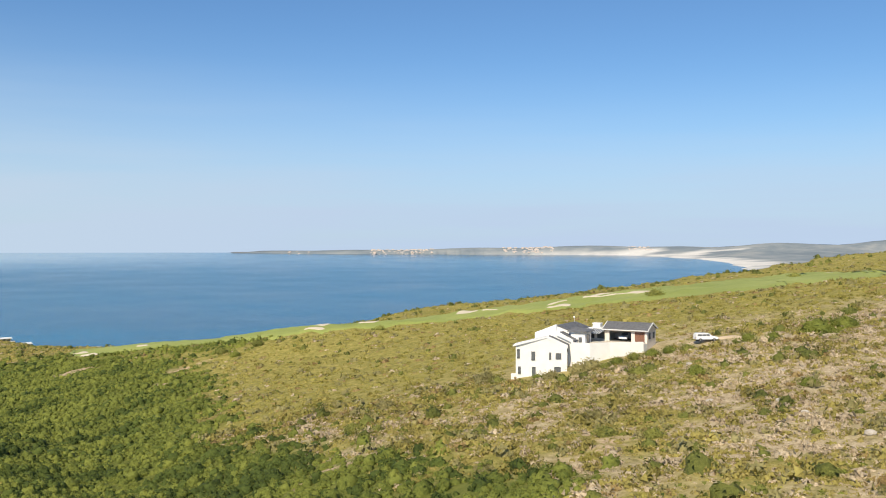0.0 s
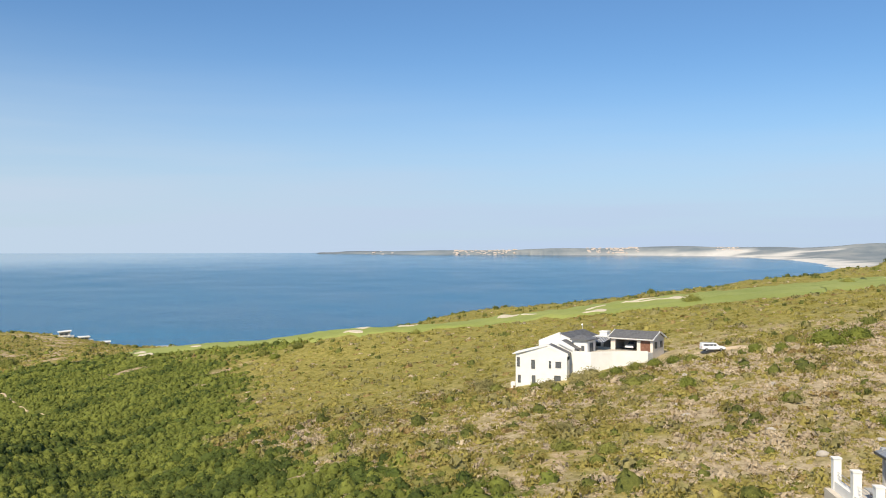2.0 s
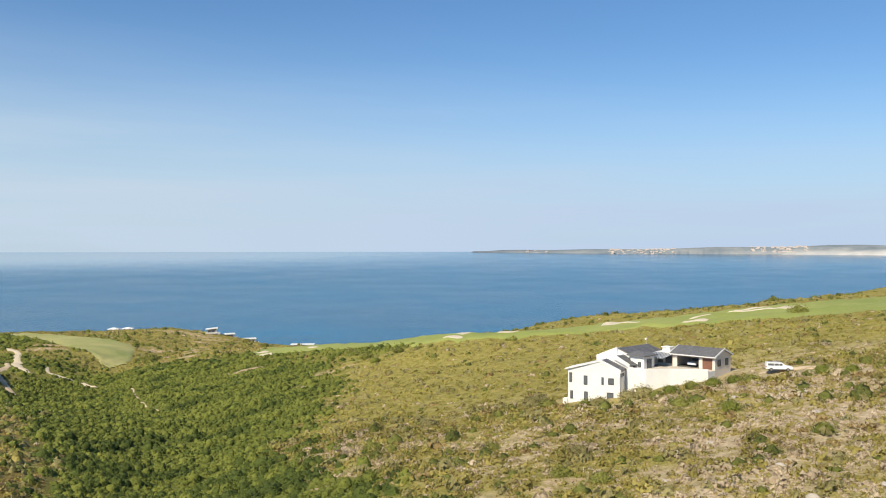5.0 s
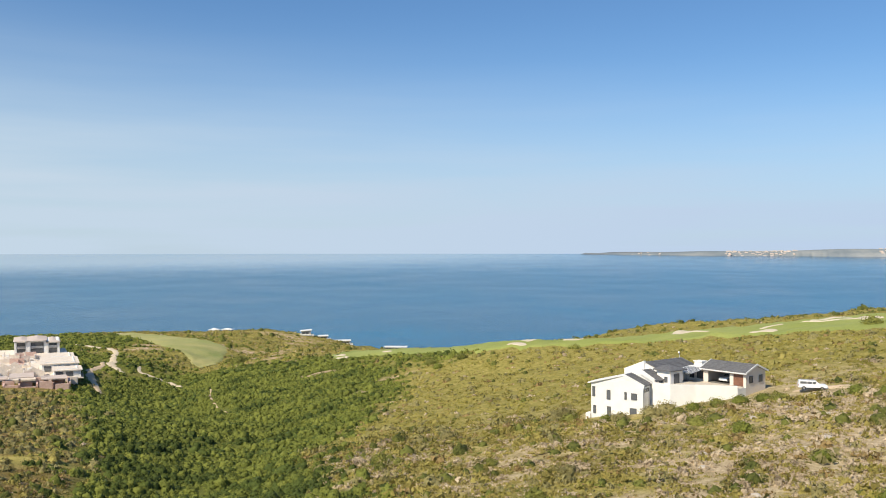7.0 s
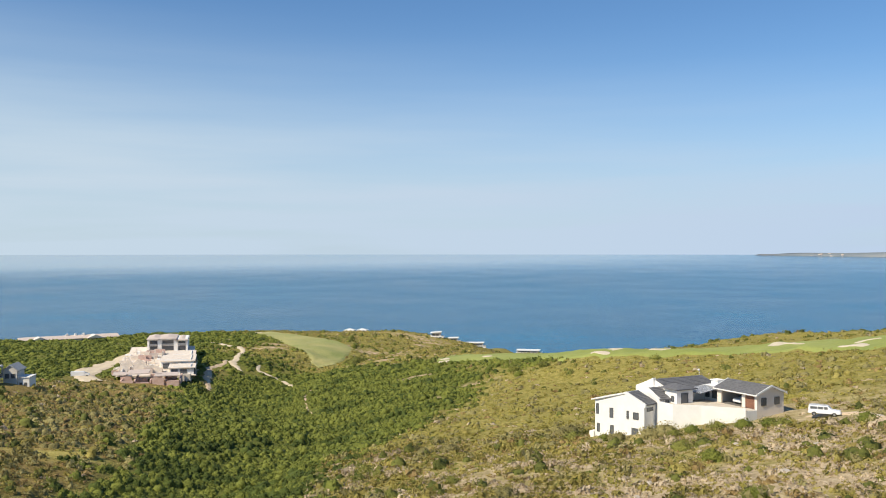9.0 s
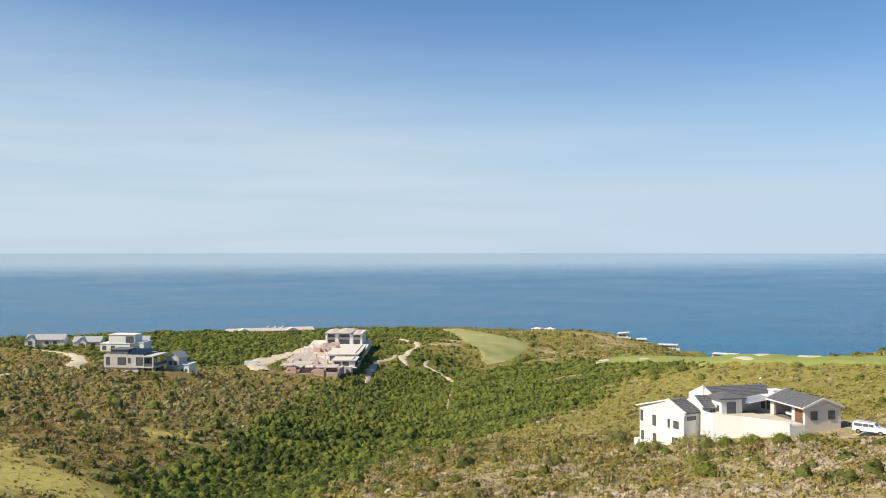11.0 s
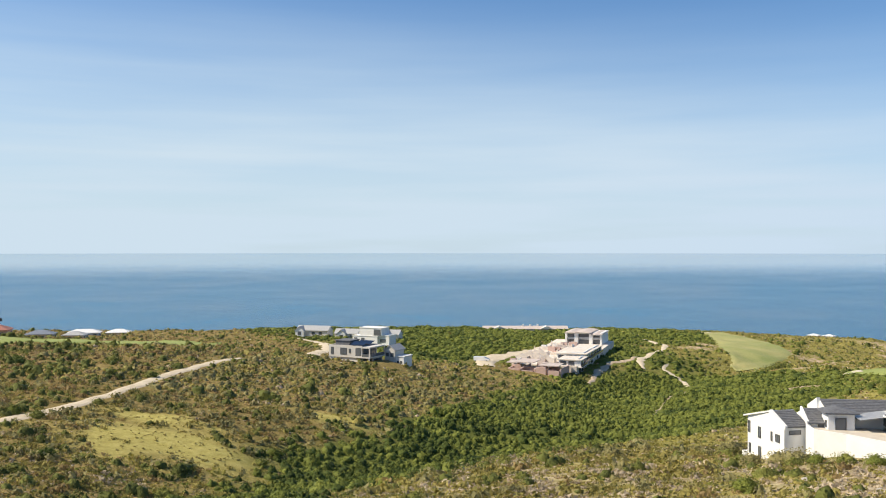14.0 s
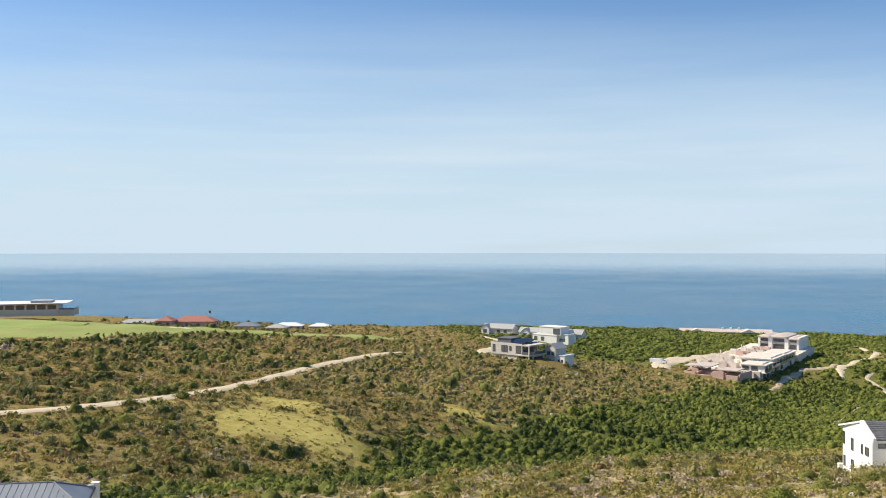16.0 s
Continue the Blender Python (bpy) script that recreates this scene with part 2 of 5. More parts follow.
def bulk(name, verts, faces, mat, label="", category="", kind="stuff", smooth=False):
    """A large mesh from arrays; faces all have the same number of corners."""
    me = bpy.data.meshes.new(name)
    k = faces.shape[1]
    me.vertices.add(len(verts))
    me.vertices.foreach_set("co", np.ascontiguousarray(verts, dtype=np.float32).ravel())
    me.loops.add(faces.size)
    me.loops.foreach_set("vertex_index", np.ascontiguousarray(faces, dtype=np.int32).ravel())
    me.polygons.add(len(faces))
    me.polygons.foreach_set("loop_start", np.arange(0, faces.size, k, dtype=np.int32))
    me.polygons.foreach_set("use_smooth", np.full(len(faces), smooth))
    me.update(calc_edges=True)
    me.validate()
    me.materials.append(mat)
    return tagged(new(name, me), label, category, "", kind)

# ---------------------------------------------------------------- the lie of the land
# Ground levels every 92 m over the estate, a gully cut into it and a spur along the cliff-top fairway.
LEVELS = (
    (43.5, 46.6, 53.5, 60.9, 64.4, 65.7, 61.4, 62.2, 69.1),
    (37.7, 40.2, 46.6, 56.1, 65.1, 62.6, 58.8, 64.3, 68.5),
    (34, 36.7, 42.5, 48.7, 59.3, 46.1, 56.4, 73.6, 69.1),
    (33, 35.8, 40.4, 40.4, 38.3, 36.6, 62.9, 78.8, 73.8),
    (32, 33.8, 36.2, 33.1, 29.4, 43.1, 62.7, 71.5, 76.4),
    (29.3, 28.9, 32.6, 31.2, 32.4, 47, 59, 68.3, 79.8),
    (26.4, 27.1, 30.8, 27.6, 30, 44.7, 58, 69.4, 81.9),
    (23.8, 22.5, 23, 13, 18, 44.4, 59.7, 72.5, 85.3),
    (16.6, 7.9, 2.4, 2, 6, 44.5, 61.8, 76.1, 89.5),
)
GULLY = ((10, 55, 1.7), (-16, 90, 4.5), (-43, 125, 6.6), (-66, 168, 6), (-84, 218, 3.3), (-168, 262, 5.9), (-217, 335, 7), (-258, 460, 5.5), (-285, 600, -2.2))
SPUR = ((-170, 390, 1.5), (-105, 345, 7.1), (-44, 298, 6.7), (0, 292, 1.4), (60, 292, 0.6), (125, 335, -1.3))
PADS = ((-174, 177, 2.6, 10), (-166, 163, 2.2, 13), (-176, 152, 0.8, 10), (-318, 575, 6.2, 40), (-256, 618, -4.0, 26), (-96, 345, -2.4, 30), (-8, 352, 2.6, 26),
        (28, 358, 0.5, 27), (62, 362, 0.2, 27), (100, 378, 0.4, 26))
LEVEL = np.array(LEVELS)
COAST = np.array(((-1190, 4950), (-1190, 4700), (-700, 4640), (0, 4600), (478, 4555), (858, 4438), (959, 4264), (1045, 3975), (1084, 3684), (1002, 3134), (920, 2824), (810, 2439),
                  (640, 1400), (470, 700), (330, 545), (222, 475), (130, 428), (50, 388), (-20, 385), (-100, 425), (-175, 474), (-238, 610),
                  (-270, 690), (-320, 700), (-375, 640), (-425, 540), (-460, 430), (-475, 300), (-485, 150), (-495, 0),
                  (-525, -300), (-700, -1500), (-900, -4950), (4950, -4950), (4950, 4950)), float)


def near_line(x, y, line):
    """Distance to a line of (x, y, value) points, and the value there."""
    p, best, val = np.stack([x, y], 1), np.full(len(x), 1e9), np.zeros(len(x))
    for a, b in zip(line[:-1], line[1:]):
        a, b = np.array(a, float), np.array(b, float)
        d2 = b[:2] - a[:2]
        t = np.clip((p - a[:2]) @ d2 / (d2 @ d2), 0, 1)
        d = np.linalg.norm(p - a[:2] - t[:, None] * d2, axis=1)
        m = d < best
        best[m], val[m] = d[m], (a[2] + t * (b[2] - a[2]))[m]
    return best, val


def inland(x, y):
    """Metres from the coast, positive on land."""
    d, _ = near_line(x, y, np.column_stack([np.vstack([COAST, COAST[:1]]), np.zeros(len(COAST) + 1)]))
    ins = np.zeros(len(x), bool)
    for (x0, y0), (x1, y1) in zip(COAST, np.roll(COAST, -1, 0)):
        c = (y0 > y) != (y1 > y)
        ins ^= c & (x < (x1 - x0) * (y - y0) / (y1 - y0 + 1e-12) + x0)
    return np.where(ins, d, -d)


def horizon_rise(x, y):
    """Bends the far sea and its shores upwards, to fit the horizon to the camera's view."""
    r = np.hypot(x - 60, y - 40)
    return 62 * np.clip((r - 1200) / 3700, 0, 2) ** 2


def spline(u):
    return np.stack([(1 - u) ** 3 / 6, (3 * u ** 3 - 6 * u ** 2 + 4) / 6, (-3 * u ** 3 + 3 * u ** 2 + 3 * u + 1) / 6, u ** 3 / 6], -1)


def waves(x, y, seed, size):
    """Cheap smooth noise, about -1 to 1."""
    r, out = np.random.RandomState(seed), 0
    for k in range(7):
        a, ph, s = r.uniform(0, math.tau), r.uniform(0, math.tau), r.uniform(0.6, 1.8) / size
        out = out + np.sin((x * math.cos(a) + y * math.sin(a)) * math.tau * s + ph)
    return out / 3.2


def level(x, y):
    x, y = np.atleast_1d(np.asarray(x, float)), np.atleast_1d(np.asarray(y, float))
    a, b = np.clip((x + 520) / 92, 0, 7.999), np.clip((y + 70) / 92, 0, 7.999)
    i, j = a.astype(int), b.astype(int)
    wa, wb, z = spline(a - i), spline(b - j), np.zeros(len(x))
    for p in range(4):
        for q in range(4):
            z += wa[:, p] * wb[:, q] * LEVEL[np.clip(j + q - 1, 0, 8), np.clip(i + p - 1, 0, 8)]
    d, v = near_line(x, y, GULLY)
    z -= v * np.exp(-(d / 20) ** 2)
    d, v = near_line(x, y, SPUR)
    z += v * np.exp(-(d / 30) ** 2)
    for px, py, rise, r in PADS:
        z += rise * np.exp(-((x - px) ** 2 + (y - py) ** 2) / r ** 2)
    return z


ROAD = ((-8, 2), (-22, 24), (-35, 42), (-49, 56.5), (-60, 65), (-74, 74.5), (-93, 84.5), (-113, 94.5), (-131, 104.5), (-149, 114.5), (-164, 123))


def ground_at(x, y):
    """The finished ground, with cliffs at the coast and low country far off."""
    x, y = np.atleast_1d(np.asarray(x, float)), np.atleast_1d(np.asarray(y, float))
    d, _ = near_line(x, y, np.column_stack([np.array(ROAD), np.zeros(len(ROAD))]))
    z = level(x, y) + (0.35 * waves(x, y, 5, 22) + 0.2 * waves(x, y, 6, 9)) * np.clip((d - 2) / 8, 0.12, 1)
    far = np.clip((y - 700) / 900, 0, 1)
    s = inland(x, y)
    country = (4 + 11 * np.clip(s / 700, 0, 1) + 4 * waves(x, y, 9, 500) * np.clip(s / 400, 0, 1)
               + (34 + 9 * waves(x, y, 8, 900)) * np.clip((np.hypot(x, y) - 4300) / 450, 0, 1) ** 2 * np.clip(s / 160, 0, 1) * np.clip((x + 1250) / 2200, 0.02, 1))
    z = z * (1 - far) + country * far
    cliff = np.where(far > 0.5, 60.0, 26.0)
    k = np.clip(s / cliff + 0.25 * waves(x, y, 3, 40), 0, 1)
    k = k * k * (3 - 2 * k)
    r = np.hypot(x - 60, y - 40)
    return np.where(r > 4880, -60.0, -12 + (z + 12) * k + horizon_rise(x, y))


# ---------------------------------------------------------------- ground, sea, far shore
def spread(lo, hi, fine, cap, end_lo, end_hi):
    """Grid lines: even between lo and hi, then wider and wider."""
    mid = list(np.arange(lo, hi + 0.1, fine))
    for sign, end in ((1, end_hi), (-1, end_lo)):
        p, step, more = (mid[-1] if sign > 0 else mid[0]), fine, []
        while (end - p) * sign > 0:
            step = min(step * 1.12, cap)
            p += sign * step
            more.append(p)
        mid = mid + more if sign > 0 else more[::-1] + mid
    return np.array(mid)


GX, GY = spread(-500, 240, 3.6, 75, -4900, 4900), spread(-70, 640, 3.6, 55, -4900, 4900)
mx_, my_ = np.meshgrid(GX, GY)
gx, gy = mx_.ravel(), my_.ravel()
gz = ground_at(gx, gy)

MEADOWS = ((-48, 90, 16, 11, 1.2), (-66, 88, 8, 5, 0.9), (-79, 128, 8, 3, 0.9), (-54, 119, 6, 3, 0.5), (-42, 80, 7, 4, 0.4))
SCARS = ((20, 105, 4.5, 2.2, 0.4), (8.5, 132, 0.9, 6, -0.1), (-12, 121, 3.2, 1.5, 0.3), (-13, 129, 2.6, 1.0, 0.9), (-83, 283, 6, 3, 0.5), (-82, 262, 3, 1.5, 0.2), (-132, 316, 7, 3, 0.8), (-262, 463, 20, 6, 0.8),
         (-210, 408, 11, 5, 0.9), (-193, 386, 16, 5, 0.9), (-174, 364, 7, 3, 0.3), (-295, 556, 20, 7, 0.2), (-281, 545, 9, 3, 0.6), (-245, 470, 13, 5, 1.0), (-232, 440, 14, 5, 1.2), (-284, 392, 10, 6, 0.7),
         (-298, 411, 8, 3, 0.2), (-222, 425, 7, 2.5, 0.4), (-255, 510, 15, 5, 1.1), (-270, 530, 8, 2.5, 0.3))


def blob(x, y, spots):
    out = np.zeros(len(x))
    for cx, cy, a, b, t in spots:
        dx, dy = x - cx, y - cy
        u, v = dx * math.cos(t) + dy * math.sin(t), -dx * math.sin(t) + dy * math.cos(t)
        out = np.maximum(out, np.clip(1.6 - np.hypot(u / a, v / b) * (1 + 0.3 * waves(x, y, 12, 11)) + 0.25 * waves(x, y, 13, 4), 0, 1))
    return out


FAIRWAY_LOW = ((-156, 366), (-138, 347), (-108, 338), (-65, 301), (-46, 290), (-27, 290), (-12, 290.5), (-3, 291), (10, 285), (22, 278), (38, 266), (52, 256.5), (63, 250), (71, 239), (86, 236), (98, 238), (112, 232), (128, 246))
FAIRWAY_HIGH = ((-170, 420), (-150, 424), (-112, 400), (-66, 346), (-44, 320), (-26, 314), (-10, 320), (3, 322), (14, 320), (24, 318), (39, 314), (52, 316), (66, 316), (88, 330), (112, 350), (132, 358), (146, 345), (140, 300))
WEST_BANK = ((14, 48), (2, 70), (-15, 88), (-37, 103), (-57, 116), (-70, 128), (-88, 152), (-112, 178), (-140, 205), (-178, 238), (-200, 262), (-222, 300), (-232, 345))
EAST_BANK = ((26, 60), (10, 98), (-8, 118), (-22, 137), (-42, 170), (-57, 220), (-73, 265), (-92, 303), (-120, 330), (-155, 362), (-190, 395), (-215, 400))


def in_ribbon(x, y, a, b):
    poly = np.array(list(a) + list(b)[::-1], float)
    ins = np.zeros(len(x), bool)
    for (x0, y0), (x1, y1) in zip(poly, np.roll(poly, -1, 0)):
        c = (y0 > y) != (y1 > y)
        ins ^= c & (x < (x1 - x0) * (y - y0) / (y1 - y0 + 1e-12) + x0)
    return ins


def thicket_at(x, y):
    """How far the green thicket of the gully holds sway, 0 to 1."""
    flat = lambda line: np.column_stack([np.array(line, float), np.zeros(len(line))])
    d = np.minimum(near_line(x, y, flat(WEST_BANK))[0], near_line(x, y, flat(EAST_BANK))[0])
    d = np.where(in_ribbon(x, y, WEST_BANK, EAST_BANK), d, -d)
    k = np.clip(0.5 + d / 7 + 0.5 * waves(x, y, 21, 24) + 0.4 * waves(x, y, 22, 9), 0, 1)
    west = np.clip((-215 - x) / 30, 0, 1) * np.clip((y - 165) / 50, 0, 1) * np.clip((500 - y) / 60, 0, 1) * 0.9
    bare = np.clip((y - 352) / 18, 0, 1) * np.clip((x + 330) / 40, 0, 1) * 0.88
    k, west = k * (1 - bare), west * (1 - bare)
    edge = np.clip(1.3 - near_line(x, y, flat(FAIRWAY_LOW[:4]))[0] / 11 + 0.5 * waves(x, y, 23, 14), 0, 1) * 0.75
    return np.maximum(np.maximum(k, west), edge)


def east_of_gully(x, y):
    return x > np.interp(y, (98, 137, 170, 220, 265, 303, 400), (10, -22, -42, -57, -73, -92, -190))


def pale_at(x, y):
    """Dry grey and sandy heath in patches on the upper slope."""
    up = np.clip((x + 28) / 50, 0, 1) * np.clip((196 - y) / 40, 0, 1)
    n = 0.55 * waves(x, y, 31, 24) + 0.45 * waves(x, y, 32, 9) + 0.25 * waves(x, y, 33, 4)
    bank = blob(x, y, ((-22, 145, 5, 9, 0.3), (-25, 158, 4, 6, 0.2), (-9, 126, 6, 4, 0.6), (-10, 139, 4, 4, 0.0)))
    return np.clip(0.85 * bank + up * (0.20 + 0.74 * np.clip((x - 6) / 45, 0, 1) + 1.2 * n), 0, 1)


HEAD_A = ((-238, 380), (-246, 384), (-261, 396), (-295, 416), (-312, 429), (-350, 455), (-388, 480))
HEAD_B = ((-236, 389), (-241, 402), (-262, 436), (-277, 455), (-310, 469), (-340, 481), (-386, 499))
WEST_A = ((-110, -45), (-118, 8), (-128, 34), (-165, 58), (-205, 98), (-240, 119), (-276, 135))
WEST_B = ((-300, -60), (-298, -10), (-240, 30), (-248, 60), (-264, 84), (-288, 103), (-304, 122))


def ground_mesh():
    nx, ny = len(GX), len(GY)
    i = (np.arange(ny - 1)[:, None] * nx + np.arange(nx - 1)).ravel()
    faces = np.stack([i, i + 1, i + nx + 1, i + nx], 1)
    m = bpy.data.materials.new("heath_ground")
    nt, p = nodes_of(m)

    def attr(name):
        a = nt.nodes.new("ShaderNodeAttribute")
        a.attribute_name = name
        return a.outputs["Fac"]
    n1, n2, n3 = noise_out(nt, 0.06, 5), noise_out(nt, 0.6, 5, 0.65), noise_out(nt, 2.8, 4, 0.7)
    mixed = mathn(nt, 'ADD', mathn(nt, 'MULTIPLY', n2, 0.6), mathn(nt, 'MULTIPLY', n3, 0.4))
    c = ramp(nt, mixed, ((0.32, (0.15, 0.135, 0.034)), (0.46, (0.235, 0.21, 0.055)), (0.56, (0.32, 0.275, 0.082)), (0.68, (0.45, 0.37, 0.16))))
    thick = ramp(nt, mixed, ((0.3, (0.075, 0.095, 0.020)), (0.7, (0.19, 0.20, 0.048))))
    dry = ramp(nt, mixed, ((0.30, (0.30, 0.245, 0.070)), (0.48, (0.42, 0.36, 0.105)), (0.68, (0.54, 0.46, 0.165))))
    pale = ramp(nt, mixed, ((0.34, (0.20, 0.155, 0.075)), (0.48, (0.38, 0.305, 0.19)), (0.66, (0.60, 0.49, 0.35))))
    moor = ramp(nt, mixed, ((0.32, (0.13, 0.105, 0.034)), (0.5, (0.235, 0.178, 0.062)), (0.68, (0.40, 0.29, 0.125))))
    scar = ramp(nt, mixed, ((0.3, (0.32, 0.22, 0.13)), (0.7, (0.62, 0.48, 0.34))))
    beach = ramp(nt, n1, ((0.3, (0.56, 0.54, 0.50)), (0.7, (0.66, 0.64, 0.60))))
    # far country: sea haze is painted into this bluish-grey base colour
    hazed_country = ramp(nt, noise_out(nt, 0.006, 6, 0.65), ((0.38, (0.17, 0.205, 0.23)), (0.5, (0.22, 0.25, 0.265)), (0.64, (0.30, 0.315, 0.31))))
    for name, col in (("west", moor), ("pale", pale), ("meadow", dry), ("thicket", thick), ("scar", scar), ("hazed_country", hazed_country), ("beach", beach)):
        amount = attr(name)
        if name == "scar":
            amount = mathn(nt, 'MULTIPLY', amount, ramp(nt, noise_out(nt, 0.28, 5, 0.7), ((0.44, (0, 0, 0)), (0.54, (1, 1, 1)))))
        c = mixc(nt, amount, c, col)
    nt.links.new(c, p.inputs["Base Color"])
    p.inputs["Roughness"].default_value = 0.95
    p.inputs["Specular IOR Level"].default_value = 0.1
    bump(nt, p, mixed, 0.8, 0.5)
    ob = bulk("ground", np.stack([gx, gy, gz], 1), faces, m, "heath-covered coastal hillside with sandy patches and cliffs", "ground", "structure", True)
    s = inland(gx, gy)
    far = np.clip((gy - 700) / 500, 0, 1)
    dunes = far * np.clip(1.4 - np.hypot((gx - 1125) / 125, (gy - 3600) / 660) + 0.30 * waves(gx, gy, 41, 260) + 0.16 * waves(gx, gy, 42, 110), 0, 1)
    dunes = np.maximum(dunes, far * blob(gx, gy, ((920, 4420, 70, 190, -0.7), (1240, 4330, 60, 150, -0.9), (1420, 4350, 70, 50, 0))))
    dunes = np.clip((dunes - 0.35) * 3, 0, 1)
    strip = far * np.clip(1.5 - s / 80, 0, 1) * (gy > 2000) * np.clip((gx - 100) / 700, 0.05, 1) * (s > -5)
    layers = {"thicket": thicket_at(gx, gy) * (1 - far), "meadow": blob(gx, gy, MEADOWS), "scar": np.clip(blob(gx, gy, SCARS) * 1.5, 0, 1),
              "west": np.clip(np.maximum((-25 - gx) / 25, np.clip((8 - gx) / 20, 0, 1) * np.clip((112 - gy) / 20, 0, 1)), 0, 1) * np.clip((330 - gy) / 40, 0, 1) * (1 - far) * ~east_of_gully(gx, gy), "pale": pale_at(gx, gy), "hazed_country": far, "beach": np.clip(np.maximum(dunes, strip), 0, 1)}
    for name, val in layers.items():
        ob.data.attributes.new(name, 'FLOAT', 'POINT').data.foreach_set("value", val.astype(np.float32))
    return ob


ground_mesh()


def sea_mesh():
    radii = np.concatenate([np.arange(0, 900, 60), np.linspace(900, 4890, 60)])
    n = 192
    ang = np.linspace(0, math.tau, n, endpoint=False)
    x = (60 + radii[:, None] * np.cos(ang)).ravel()
    y = (40 + radii[:, None] * np.sin(ang)).ravel()
    i = (np.arange(len(radii) - 1)[:, None] * n + np.arange(n)).ravel()
    j = (np.arange(len(radii) - 1)[:, None] * n + (np.arange(n) + 1) % n).ravel()
    faces = np.stack([i, i + n, j + n, j], 1)
    m = bpy.data.materials.new("sea_water")
    nt, p = nodes_of(m)
    big = noise_out(nt, 0.0045, 6, 0.6)
    small = noise_out(nt, 0.12, 5, 0.65, stretch=(0.9, 1.1, 1))
    c = ramp(nt, big, ((0.40, (0.002, 0.076, 0.160)), (0.50, (0.003, 0.098, 0.198)), (0.62, (0.012, 0.128, 0.240))))
    nt.links.new(c, p.inputs["Base Color"])
    p.inputs["IOR"].default_value = 1.33
    # ruffled inshore, smoother far out, so the mirrored sky imitates horizon haze
    spot = nt.nodes.new("ShaderNodeNewGeometry")
    off = nt.nodes.new("ShaderNodeVectorMath")
    off.operation = 'LENGTH'
    nt.links.new(spot.outputs["Position"], off.inputs[0])
    calm = nt.nodes.new("ShaderNodeMapRange")
    calm.interpolation_type = 'SMOOTHSTEP'
    for socket, value in zip(calm.inputs[1:5], (1900.0, 4750.0, 0.42, 0.30)):
        socket.default_value = value
    nt.links.new(off.outputs["Value"], calm.inputs[0])
    # extra gloss towards the west, imitating the thicker haze there
    coord = nt.nodes.new("ShaderNodeSeparateXYZ")
    nt.links.new(spot.outputs["Position"], coord.inputs[0])
    far_out, westward = nt.nodes.new("ShaderNodeMapRange"), nt.nodes.new("ShaderNodeMapRange")
    for node, source, values in ((far_out, off.outputs["Value"], (2200.0, 4700.0, 0.0, 1.0)), (westward, coord.outputs["X"], (-500.0, -3000.0, 0.10, 0.85))):
        node.interpolation_type = 'SMOOTHSTEP'
        for socket, value in zip(node.inputs[1:5], values):
            socket.default_value = value
        nt.links.new(source, node.inputs[0])
    gloss = mathn(nt, 'MULTIPLY', far_out.outputs[0], westward.outputs[0])
    nt.links.new(mathn(nt, 'ADD', gloss, 0.12), p.inputs["Specular IOR Level"])
    rgh = ramp(nt, big, ((0.36, (0.44, 0.44, 0.44)), (0.66, (0.58, 0.58, 0.58))))
    still = mathn(nt, 'MULTIPLY', calm.outputs[0], mathn(nt, 'SUBTRACT', 1.0, mathn(nt, 'MULTIPLY', gloss, 1.25)))
    nt.links.new(mathn(nt, 'MULTIPLY', rgh, still), p.inputs["Roughness"])
    bump(nt, p, small, 0.30, 1.0)
    nt.links.new(still, [n for n in nt.nodes if n.type == 'BUMP'][0].inputs["Strength"])
    return bulk("sea", np.stack([x, y, horizon_rise(x, y)], 1), faces, m, "calm blue bay with faint wind streaks", "sea", "structure", True)


tagged(sea_mesh(), kind="structure")


def far_town():
    """Pale houses of the towns across the bay, too small to tell apart."""
    rng, town = np.random.RandomState(17), Shape()
    for lo, hi, n in ((-4.9, -0.8, 90), (3.6, 6.8, 80), (-10.5, -8.5, 14), (11.5, 13.0, 24)):
        a, r = np.radians(rng.uniform(lo, hi, n)), rng.uniform(4640, 4840, n)
        x, y = 20 + r * np.sin(a), r * np.cos(a)
        z, s = ground_at(x, y), inland(x, y)
        for k in range(n):
            if s[k] > 25:
                w, d, t = rng.uniform(3, 8), rng.uniform(3, 8), rng.uniform(1.5, 3.6)
                town.box(x[k] - w, x[k] + w, y[k] - d, y[k] + d, z[k] - 3, z[k] + t)
    return tagged(part("far_town", town, BEIGE), "pale houses of the towns across the bay", "town", "", "stuff")


far_town()


